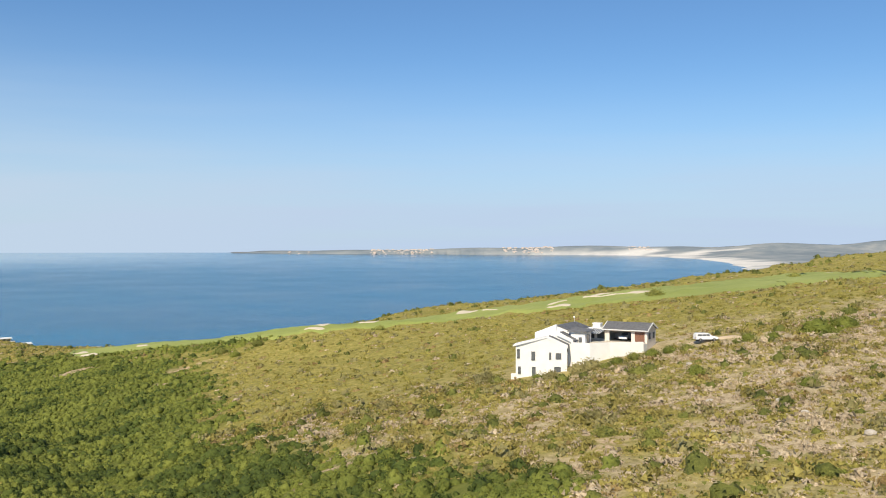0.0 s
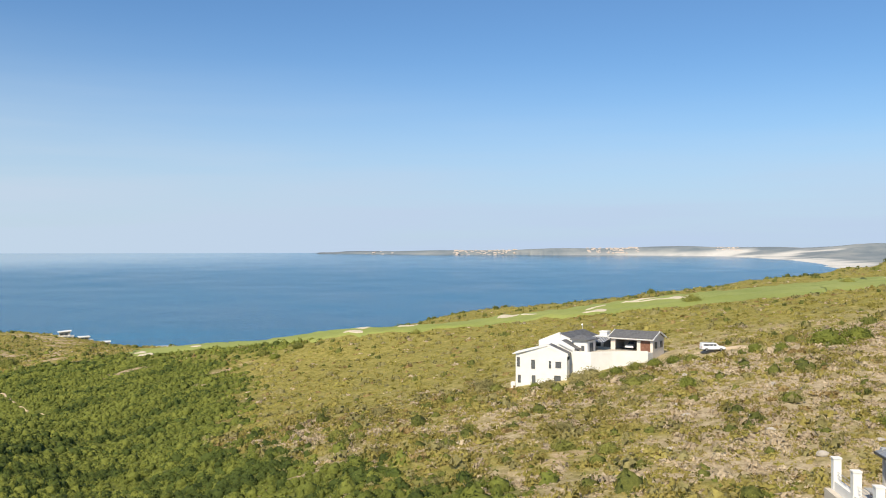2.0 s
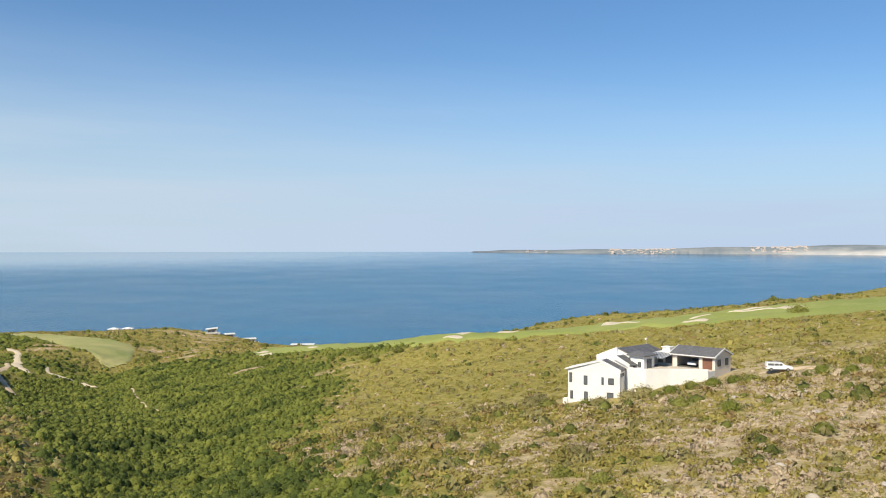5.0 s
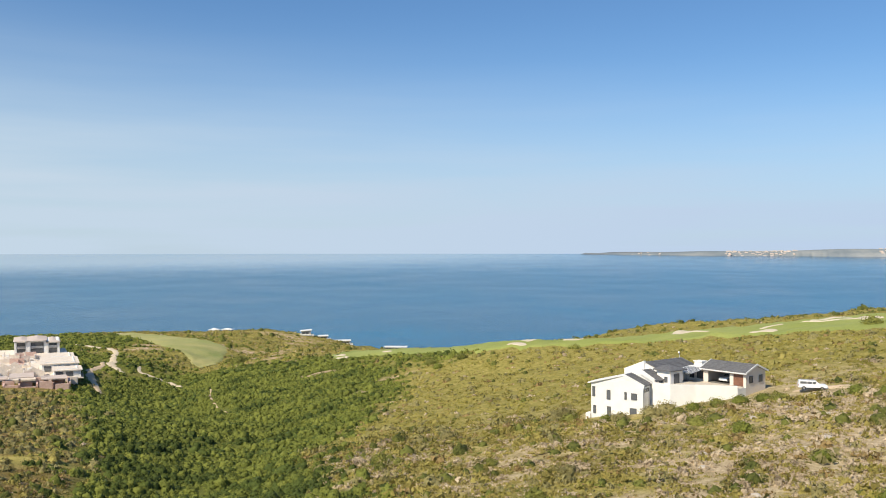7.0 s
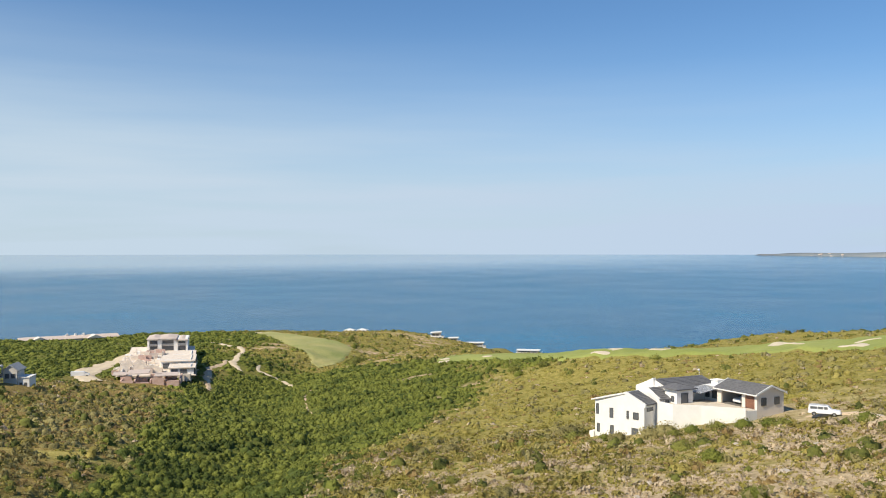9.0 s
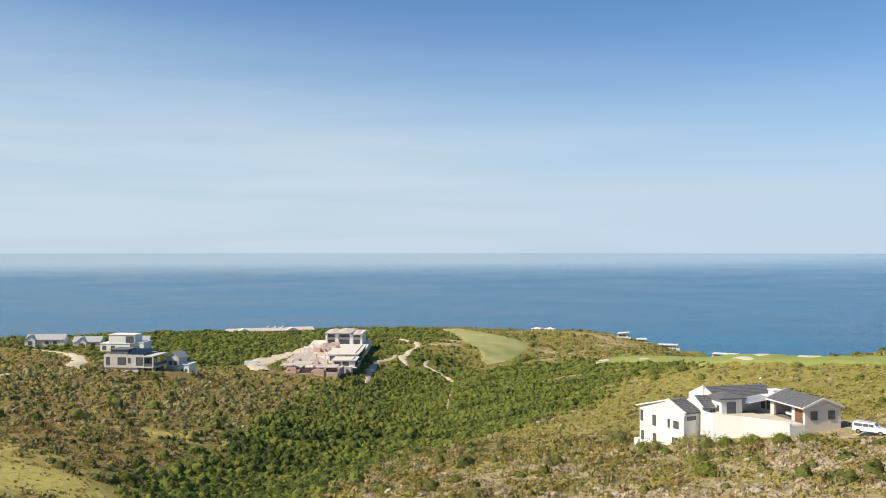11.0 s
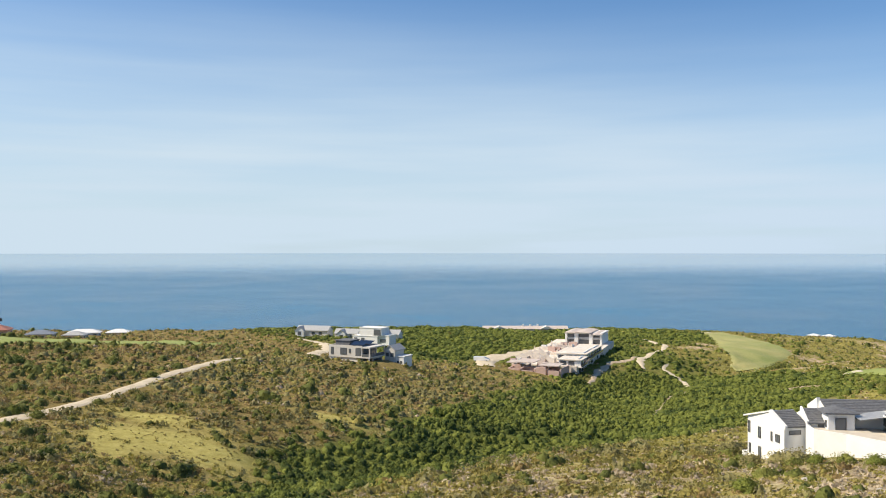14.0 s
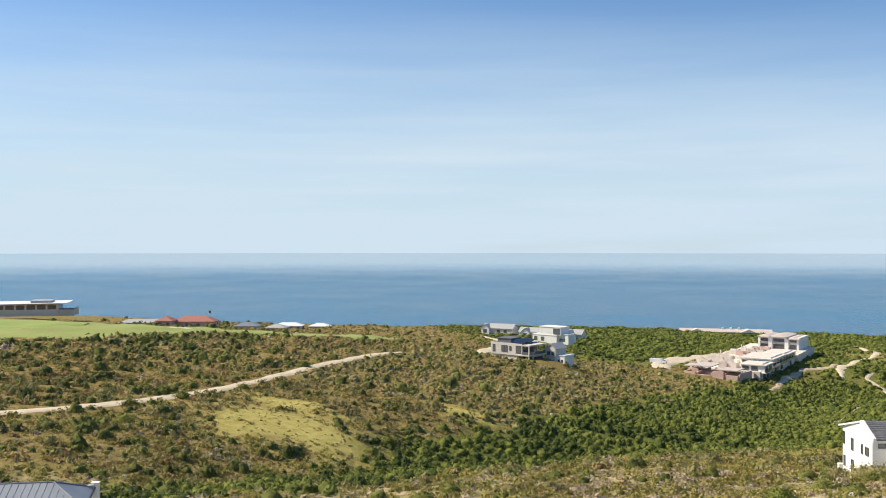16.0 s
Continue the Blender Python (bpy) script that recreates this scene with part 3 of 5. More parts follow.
def ribbon(name, a, b, mat, label, category, across=10, steps=8, lift=0.12, rag=0.0):
    """A strip laid on the ground between two smooth edges."""
    def smooth(line):
        p = np.array(line, float)
        p = np.vstack([2 * p[0] - p[1], p, 2 * p[-1] - p[-2]])
        out = []
        for k in range(1, len(p) - 2):
            for t in np.linspace(0, 1, steps, endpoint=False):
                out.append(0.5 * (2 * p[k] + (p[k + 1] - p[k - 1]) * t + (2 * p[k - 1] - 5 * p[k] + 4 * p[k + 1] - p[k + 2]) * t * t
                                  + (3 * p[k] - p[k - 1] - 3 * p[k + 1] + p[k + 2]) * t ** 3))
        return np.array(out + [p[-2]])
    A, B = smooth(a), smooth(b)
    if rag:
        A = A + rag * np.stack([waves(A[:, 0], A[:, 1], 51, 12), waves(A[:, 0], A[:, 1], 52, 12)], 1)
        B = B + rag * np.stack([waves(B[:, 0], B[:, 1], 53, 12), waves(B[:, 0], B[:, 1], 54, 12)], 1)
    w = np.linspace(0, 1, across)[None, :, None]
    P = (A[:, None] * (1 - w) + B[:, None] * w).reshape(-1, 2)
    z = ground_at(P[:, 0], P[:, 1]) + lift
    edge = np.tile((np.arange(across) == 0) | (np.arange(across) == across - 1), len(A))
    z = np.where(edge, z - lift - 0.25, z)
    i = (np.arange(len(A) - 1)[:, None] * across + np.arange(across - 1)).ravel()
    f = np.stack([i, i + 1, i + across + 1, i + across], 1)
    return bulk(name, np.column_stack([P, z]), f, mat, label, category, "structure", True)


def along(line, width):
    p = np.array(line, float)
    t = np.gradient(p, axis=0)
    taper = np.ones(len(p))
    taper[[0, -1]] = 0.45
    n = np.stack([-t[:, 1], t[:, 0]], 1) / np.linalg.norm(t, axis=1)[:, None] * width / 2 * taper[:, None]
    return p + n, p - n


ribbon("fairway_1", FAIRWAY_LOW, FAIRWAY_HIGH, TURF, "mown golf fairway along the cliff top", "fairway", 18, lift=0.4, rag=2.0)
ribbon("fairway_2", HEAD_A, HEAD_B, TURF_DRY, "sun-dried golf fairway on the headland", "fairway", 14, lift=0.4, rag=1.5)
ribbon("fairway_3", WEST_A, WEST_B, TURF, "mown golf fairway beside the clubhouse", "fairway", 26, lift=0.4, rag=1.5)
ribbon("putting_green", ((-140, -10), (-150, 12), (-175, 22)), ((-185, -30), (-205, -5), (-215, 15)), TURF_GREEN, "bright green close-mown putting green", "putting green", 10, lift=0.6)

TRACKS = (((-330, 392), (-311, 386), (-298, 383), (-280, 368), (-262, 347), (-248, 331), (-232, 322)), ((-244, 344), (-234, 335), (-224, 335), (-214, 331), (-201, 323)),
          ((-168, 298), (-148, 272), (-138, 262), (-122, 247)), ((-256, 335), (-245, 319), (-236, 305), (-214, 285), (-194, 268)))
DRIVES = (((72, 68), (66, 88), (63, 100), (61, 109)), ((-196, 158), (-225, 162), (-262, 178), (-300, 186), (-335, 182)), ((60, 159), (53, 166), (46, 167.5)))
ribbon("road_1", *along(ROAD, 4.0), GRAVEL, "pale sandy gravel road across the heath", "road", 6, lift=0.16, rag=0.4)
for k, (line, w) in enumerate(zip(TRACKS, (4.4, 3.2, 1.3, 4.2))):
    ribbon("track_%d" % (k + 1), *along(line, w), (GRAVEL, GRAVEL, DIRT, DIRT)[k], "bare sandy track winding through green scrub", "track", 5, lift=0.2, rag=0.7)
for k, (line, w) in enumerate(zip(DRIVES, (2.4, 7.0, 3.2))):
    ribbon("driveway_%d" % (k + 1), *along(line, w), (DIRT, GRAVEL, DIRT)[k], "sandy driveway to the houses", "driveway", 5, lift=0.2, rag=0.4)


def bunker(x, y, a, b, turn, seed):
    r = np.random.RandomState(seed)
    n, rings = 28, 5
    ang = np.linspace(0, math.tau, n, endpoint=False)
    wob = 1 + 0.22 * np.sin(2 * ang + r.uniform(0, 6)) + 0.15 * np.sin(3 * ang + r.uniform(0, 6))
    q = np.linspace(0.02, 1, rings)[:, None]
    u, v = (q * wob * np.cos(ang) * a).ravel(), (q * wob * np.sin(ang) * b).ravel()
    c, s = math.cos(radians(turn)), math.sin(radians(turn))
    px, py = x + u * c - v * s, y + u * s + v * c
    z = ground_at(px, py) + 0.5 + (np.repeat(q.ravel(), n) ** 2) * 0.12 - np.repeat(q.ravel() > 0.99, n) * 0.5
    i = (np.arange(rings - 1)[:, None] * n + np.arange(n)).ravel()
    j = (np.arange(rings - 1)[:, None] * n + (np.arange(n) + 1) % n).ravel()
    bulk("sand_bunker", np.column_stack([px, py, z]), np.stack([i, i + n, j + n, j], 1), SAND, "pale sand bunker in the golf fairway", "bunker", "structure", True)["group"] = "bunkers on the fairways"


for k, spot in enumerate(((53, 303, 8, 5, 20), (58, 288, 5, 2.2, 0), (62, 283, 5, 4.5, -20), (50, 286, 7, 1.6, -10), (36, 274, 5.5, 3.2, -20), (37, 288, 4, 2.5, 0), (8, 316, 7, 4, 10), (16, 300, 3.5, 2, 0), (-25, 301, 5.5, 2.2, 5),
                          (-42, 295, 4.5, 3.0, -20), (-41, 303, 4.5, 2.4, 0), (-139, 350, 5.5, 3.0, -40), (-147, 362, 6, 3.5, -40), (-118, 352, 4, 2.5, -30), (138, 318, 6, 3, 60), (-190, 50, 8, 3, 60), (-382, 483, 8, 3, 30))):
    bunker(spot[0], spot[1], spot[2] * 0.8, spot[3] * 0.75, spot[4], k)


# ---------------------------------------------------------------- houses
HOUSE_TURN = -29.0


def wall_window(parent, a, b, at, sill, w, h, name="window", bars=1, depth=0.10):
    """A framed pane on the wall line a to b (plan points, outside to the right of a-b), at metres along it."""
    a, b = Vector((*a, 0)), Vector((*b, 0))
    d = (b - a).normalized()
    n = Vector((d.y, -d.x, 0))
    m = Matrix(((d.x, n.x, 0, 0), (d.y, n.y, 0, 0), (0, 0, 1, 0), (0, 0, 0, 1)))
    o = a + d * at

    def local(shape):
        shape.v = [tuple(m @ Vector(p) + o) for p in shape.v]
        shape.f = [q[::-1] for q in shape.f]
        return shape
    f = Shape()
    t = 0.07
    for x0, x1, z0, z1 in ((0, w, sill, sill + t), (0, w, sill + h - t, sill + h), (0, t, sill + t, sill + h - t), (w - t, w, sill + t, sill + h - t)):
        f.box(x0, x1, -0.05, depth, z0, z1)
    for k in range(1, bars + 1):
        x = w * k / (bars + 1)
        f.box(x - 0.03, x + 0.03, -0.05, depth * 0.7, sill + t, sill + h - t)
    win = part(name, local(f), FRAME, parent)
    part("pane", local(Shape().box(t, w - t, -0.04, depth * 0.4, sill + t, sill + h - t)), GLASS, win)
    return win


def gable_tiles(parent, u0, u1, v0, v1, z_eave, z_ridge, mat, name="roof", over=0.35, thick=0.16, axis='v'):
    """One roof slope as a slab with lines of tiles: from the ridge edge (u0) down to the eave edge (u1), between v0 and v1."""
    rows = max(3, int(abs(u1 - u0) / 0.42))
    line = [(u0, z_ridge)]
    for k in range(1, rows + 1):
        u, z = u0 + (u1 - u0) * k / rows, z_ridge + (z_eave - z_ridge) * k / rows
        line += [(u, z + 0.05), (u, z)]
    line += [(u1, z_eave - thick), (u0, z_ridge - thick)]
    return part(name, extrude(line, v0, v1, axis), mat, parent)


def extrude(line, v0, v1, axis='v'):
    """A profile of (u, z) points drawn out from v0 to v1."""
    n = len(line)
    if sum(line[k][0] * line[(k + 1) % n][1] - line[(k + 1) % n][0] * line[k][1] for k in range(n)) < 0:
        line = line[::-1]
    vs = [(u, v0, z) for u, z in line] + [(u, v1, z) for u, z in line]
    fs = [tuple(range(n)), tuple(range(2 * n - 1, n - 1, -1))] + [(k, k + n, (k + 1) % n + n, (k + 1) % n) for k in range(n)]
    if axis == 'u':
        vs, fs = [(b, a, z) for a, b, z in vs], [q[::-1] for q in fs]
    return Shape().add(vs, fs)


def main_house():
    h = thing("white_house", (31.2, 172.5, 0), HOUSE_TURN, "white plastered split-level house with charcoal tiled roofs on the slope", "house")
    # lower wing, two storeys, its gable wall towards the valley, turned out of the main axes
    pivot = Vector((-3.0, -12.3, 0.0))
    swing = Matrix.Translation(pivot) @ Matrix.Rotation(radians(17.6), 4, 'Z') @ Matrix.Diagonal((0.85, 1.0, 1.0, 1.0)) @ Matrix.Translation(-pivot)
    wing = [
        part("wall", extrude([(-14.0, 54.5), (-3.0, 54.5), (-3.0, 62.25), (-7.0, 63.75), (-14.0, 62.3)], -12.5, -9.2), WHITE, h, "white plastered lower wing"),
        gable_tiles(h, -7.0, -2.7, -12.1, -8.9, 62.35, 63.95, TILE),
        part("parapet", Shape().prism([(-7.1, -12.62), (-2.8, -12.45), (-2.8, -12.1), (-7.1, -12.1)], [63.5, 61.9, 61.9, 63.5], [64.1, 62.45, 62.45, 64.1]), WHITE, h),
        part("roof", Shape().prism([(-14.6, -12.9), (-7.0, -12.6), (-7.0, -8.9), (-14.6, -8.9)], [62.1, 63.8, 63.8, 62.1], [62.32, 64.02, 64.02, 62.32]), TRIM, h, "pale mono-pitch roof slab"),
        part("plinth", Shape().box(-15.0, -14.0, -12.9, -11.6, 54.5, 57.0), WHITE, h)]
    fa, fb = (-14.0, -12.5), (-3.0, -12.5)
    for at, sill, ww, hh, bars in ((0.3, 59.9, 0.6, 1.7, 0), (3.4, 59.6, 0.8, 1.6, 0), (7.2, 59.8, 0.45, 1.3, 0), (8.6, 59.9, 1.2, 1.1, 1), (0.5, 57.0, 0.6, 1.4, 0), (3.5, 56.6, 0.8, 1.8, 0), (8.3, 57.4, 1.4, 1.1, 1)):
        wing.append(wall_window(h, fa, fb, at, sill, ww, hh, bars=bars))
    wing.append(wall_window(h, (-3.0, -12.5), (-3.0, -9.2), 0.7, 61.2, 1.8, 0.6, bars=1))
    for ob in wing:
        ob.matrix_local = swing
    # second roof behind it
    part("wall", extrude([(-10.0, 56.0), (-3.2, 56.0), (-3.2, 62.8), (-6.0, 64.3), (-10.0, 62.9)], -9.2, -6.6), WHITE, h)
    gable_tiles(h, -6.0, -2.7, -9.4, -6.4, 63.0, 64.5, TILE)
    part("parapet", Shape().prism([(-6.1, -9.55), (-2.9, -9.55), (-2.9, -9.25), (-6.1, -9.25)], [63.9, 62.6, 62.6, 63.9], [64.7, 63.2, 63.2, 64.7]), WHITE, h)
    wall_window(h, (-3.2, -9.2), (-3.2, -6.6), 1.2, 60.9, 1.2, 1.9, "door", 0)
    # upper volume with the long ridge
    part("wall", extrude([(-11.2, 57.5), (-3.6, 57.5), (-3.6, 64.1), (-7.4, 65.35), (-11.2, 64.1)], -6.6, 3.4), WHITE, h)
    part("parapet", Shape().prism([(-11.6, -7.0), (-7.2, -7.0), (-7.2, -6.5), (-11.6, -6.5)], [59.5, 59.5, 59.5, 59.5], [64.0, 65.75, 65.75, 64.0]), WHITE, h, "stepped white parapet")
    gable_tiles(h, -7.4, -3.0, -6.5, 3.7, 64.15, 65.55, TILE)
    gable_tiles(h, -7.4, -11.5, -6.5, 3.7, 64.15, 65.55, TILE)
    # entrance block
    part("wall", Shape().box(-4.2, -1.4, -7.2, -3.8, 60.5, 64.5), WHITE, h)
    e = Shape()
    e.add([(-4.7, -7.7, 64.5), (-0.9, -7.7, 64.5), (-0.9, -3.3, 64.5), (-4.7, -3.3, 64.5), (-4.7, -7.7, 64.7), (-0.9, -7.7, 64.7), (-0.9, -3.3, 64.7), (-4.7, -3.3, 64.7), (-3.2, -5.5, 65.25), (-4.2, -5.5, 65.25)],
          [(3, 2, 1, 0), (0, 1, 5, 4), (1, 2, 6, 5), (2, 3, 7, 6), (3, 0, 4, 7), (4, 5, 8, 9), (5, 6, 8), (6, 7, 9, 8), (7, 4, 9)])
    part("roof", e, TILE, h, "small hipped charcoal roof")
    wall_window(h, (-1.4, -7.2), (-1.4, -3.8), 0.9, 61.9, 1.4, 2.1, "door", 0)
    wall_window(h, (-4.2, -7.2), (-1.4, -7.2), 1.6, 62.6, 0.6, 0.9, bars=0)
    # flat-roofed link with a glazed lean-to, and the chimney block
    part("wall", Shape().box(-3.6, 0.0, 0.6, 4.2, 61.5, 64.7), WHITE, h)
    part("chimney", Shape().box(-3.0, -1.5, 1.6, 3.0, 64.7, 65.4).box(-3.15, -1.35, 1.45, 3.15, 65.4, 65.55), WHITE, h)
    for at, ww in ((0.4, 0.9), (1.9, 1.4)):
        wall_window(h, (-3.6, 0.6), (0.0, 0.6), at, 62.7, ww, 1.3)
    p = Shape()
    for k in range(8):
        u = -3.5 + k * 0.5
        p.prism([(u, -3.6), (u + 0.08, -3.6), (u + 0.08, 0.7), (u, 0.7)], [64.0, 64.0, 64.6, 64.6], [64.12, 64.12, 64.72, 64.72])
    part("pergola", p, TRIM, h, "white slatted lean-to roof over the patio")
    part("skylight", Shape().prism([(-3.5, -3.6), (0.1, -3.6), (0.1, 0.7), (-3.5, 0.7)], [63.9, 63.9, 64.5, 64.5], [63.97, 63.97, 64.57, 64.57]), GLASS, h)
    # garage with one wide opening, one closed door, and gable ends
    for u0, u1, z0, z1 in ((0.0, 0.9, 60.0, 64.7), (5.2, 5.9, 60.0, 64.7), (7.8, 8.3, 60.0, 64.7), (0.9, 5.2, 64.3, 64.7), (5.9, 7.8, 64.3, 64.7)):
        part("front_pier" if z0 < 64 else "lintel", Shape().box(u0, u1, 0.0, 0.3, z0, z1), CREAM, h)
    for u0 in (0.0, 8.0):
        part("gable_wall", extrude([(0.3, 60.0), (5.7, 60.0), (5.7, 64.65), (2.75, 65.75), (0.3, 64.8)], u0, u0 + 0.3, 'u'), CREAM, h, "beige plastered garage wall")
    part("back_wall", Shape().box(0.3, 8.0, 5.4, 5.68, 60.0, 64.6), CREAM, h)
    gable_tiles(h, 2.75, -0.45, -0.3, 8.7, 64.72, 65.95, TILE, axis='u')
    gable_tiles(h, 2.75, 6.05, -0.3, 8.7, 64.72, 65.95, TILE, axis='u')
    for u in (-0.42, 8.6):
        part("barge_board", Shape().prism([(u, -0.5), (u + 0.12, -0.5), (u + 0.12, 2.75), (u, 2.75)], [64.5, 64.5, 65.72, 65.72], [64.8, 64.8, 66.03, 66.03])
             .prism([(u, 2.75), (u + 0.12, 2.75), (u + 0.12, 6.05), (u, 6.05)], [65.72, 65.72, 64.5, 64.5], [66.03, 66.03, 64.8, 64.8]), TRIM, h)
    part("gutter", Shape().box(-0.4, 8.7, -0.62, -0.48, 64.5, 64.66), TRIM, h)
    d = Shape()
    for k in range(5):
        d.box(5.9, 7.8, 0.1, 0.2 + 0.02 * (k % 2), 62.4 + k * 0.38, 62.4 + k * 0.38 + 0.36)
    part("garage_door", d, WOOD, h, "closed brown sectional garage door")
    part("floor", Shape().box(0.3, 8.0, 0.0, 5.4, 61.8, 62.38), DARK_FLOOR, h)
    for at in (0.9, 3.7):
        wall_window(h, (8.3, 0.0), (8.3, 5.7), at, 62.9, 1.0, 1.2)
    part("antenna", Shape().tube((-7.4, 3.2, 65.4), (-7.4, 3.2, 66.4), 0.03).tube((-7.4, 3.2, 66.35), (-7.4, 3.0, 66.5), 0.16, 0.2, 10), TRIM, h)
    # raised court in front, held by a white wall
    c = Shape().prism([(-3.2, -9.6), (0.4, -9.6), (3.2, -6.4), (8.3, -2.4), (8.3, 0.0), (-3.2, 0.0)], 56.5, 62.3)
    part("terrace", c, WHITE, h, "white retaining wall and courtyard")
    part("paving", Shape().prism([(-3.0, -9.2), (0.2, -9.2), (3.0, -6.1), (8.1, -2.2), (8.1, -0.05), (-3.0, -0.05)], 62.3, 62.36), PAVING, h)
    k = Shape()
    for (a, b), (c2, d2) in (((-3.2, -9.6), (0.4, -9.6)), ((0.4, -9.6), (3.2, -6.4)), ((3.2, -6.4), (8.3, -2.4))):
        n = Vector((b - d2, c2 - a)).normalized() * 0.22
        k.prism([(a, b), (c2, d2), (c2 + n.x, d2 + n.y), (a + n.x, b + n.y)], 62.3, 62.75)
    part("court_wall", k, WHITE, h)
    return h


main_house()


def pickup(at, turn, label):
    c = thing("pickup_truck", at, turn, label, "car")
    c.scale = (0.86, 0.90, 0.86)
    body = Shape()
    prof = [(-2.5, 0.45), (2.45, 0.45), (2.5, 0.75), (2.4, 1.0), (1.25, 1.1), (0.55, 1.72), (-2.35, 1.78), (-2.5, 1.0)]
    for half, y in ((0.86, 0),):
        n = len(prof)
        inset = [0.0, 0.0, 0.0, 0.04, 0.06, 0.2, 0.14, 0.0]
        vs = [(x, -half + i, z) for (x, z), i in zip(prof, inset)] + [(x, half - i, z) for (x, z), i in zip(prof, inset)]
        body.add(vs, [tuple(range(n)), tuple(range(2 * n - 1, n - 1, -1))] + [(k, k + n, (k + 1) % n + n, (k + 1) % n) for k in range(n)])
    part("body", body, CAR_PAINT, c, "white painted body with canopy", bevel=0.05)
    g = Shape()
    for s in (-1, 1):
        for x0, x1 in ((-2.15, -1.05), (-0.95, -0.15), (-0.05, 0.55)):
            g.prism([(x0, s * 0.80), (x1, s * 0.80), (x1, s * 0.72), (x0, s * 0.72)], 1.16, 1.58)
    g.prism([(1.05, -0.62), (1.16, -0.62), (1.16, 0.62), (1.05, 0.62)], 1.14, 1.2)
    part("side_glass", g, GLASS, c)
    part("windscreen", Shape().add([(1.17, -0.7, 1.16), (1.17, 0.7, 1.16), (0.62, 0.62, 1.68), (0.62, -0.62, 1.68)], [(0, 1, 2, 3)]), GLASS, c)
    part("bumper", Shape().box(2.42, 2.62, -0.85, 0.85, 0.4, 0.62), STEEL, c, bevel=0.03)
    part("roof_rack", Shape().box(-2.1, 0.3, -0.6, -0.55, 1.8, 1.86).box(-2.1, 0.3, 0.55, 0.6, 1.8, 1.86), STEEL, c)
    for x in (-1.55, 1.55):
        for s in (-1, 1):
            wheel = part("wheel", Shape().tube((x, s * 0.62, 0.36), (x, s * 0.88, 0.36), 0.36, n=16), RUBBER, c)
            part("rim", Shape().tube((x, s * 0.86, 0.36), (x, s * 0.9, 0.36), 0.21, n=12), STEEL, wheel)
    for s in (-1, 1):
        part("headlight", Shape().box(2.40, 2.53, s * 0.6 - 0.16, s * 0.6 + 0.16, 0.76, 0.92), TRIM, c)
        part("tail_light", Shape().box(-2.53, -2.44, s * 0.75 - 0.08, s * 0.75 + 0.08, 0.8, 1.1), LAMP_RED, c)
    return c


pickup((48.6, 165.6, float(ground_at(48.6, 165.6)[0]) + 0.2), 8, "white double-cab pickup with canopy parked on the drive")
u0, v0 = Vector((math.cos(radians(HOUSE_TURN)), math.sin(radians(HOUSE_TURN)))), Vector((-math.sin(radians(HOUSE_TURN)), math.cos(radians(HOUSE_TURN))))
gp = Vector((31.2, 172.5)) + u0 * 3.3 + v0 * 2.8


def sedan(at, turn, label):
    c = thing("hatchback", at, turn, label, "car")
    prof = [(-1.9, 0.35), (1.95, 0.35), (2.0, 0.65), (1.9, 0.85), (1.0, 0.95), (0.35, 1.42), (-1.3, 1.45), (-1.9, 0.95)]
    inset = [0.0, 0.0, 0.0, 0.05, 0.06, 0.2, 0.2, 0.05]
    n, body = len(prof), Shape()
    vs = [(x, -0.82 + i, z) for (x, z), i in zip(prof, inset)] + [(x, 0.82 - i, z) for (x, z), i in zip(prof, inset)]
    body.add(vs, [tuple(range(n)), tuple(range(2 * n - 1, n - 1, -1))] + [(k, k + n, (k + 1) % n + n, (k + 1) % n) for k in range(n)])
    part("body", body, CAR_PAINT, c, bevel=0.05)
    part("windscreen", Shape().add([(0.96, -0.66, 1.0), (0.96, 0.66, 1.0), (0.42, 0.58, 1.4), (0.42, -0.58, 1.4)], [(0, 1, 2, 3)]), GLASS, c)
    for x in (-1.2, 1.25):
        for s in (-1, 1):
            part("wheel", Shape().tube((x, s * 0.6, 0.3), (x, s * 0.84, 0.3), 0.3, n=14), RUBBER, c)
    return c


sedan((gp.x, gp.y, 62.38), HOUSE_TURN - 90, "white hatchback parked inside the open garage")


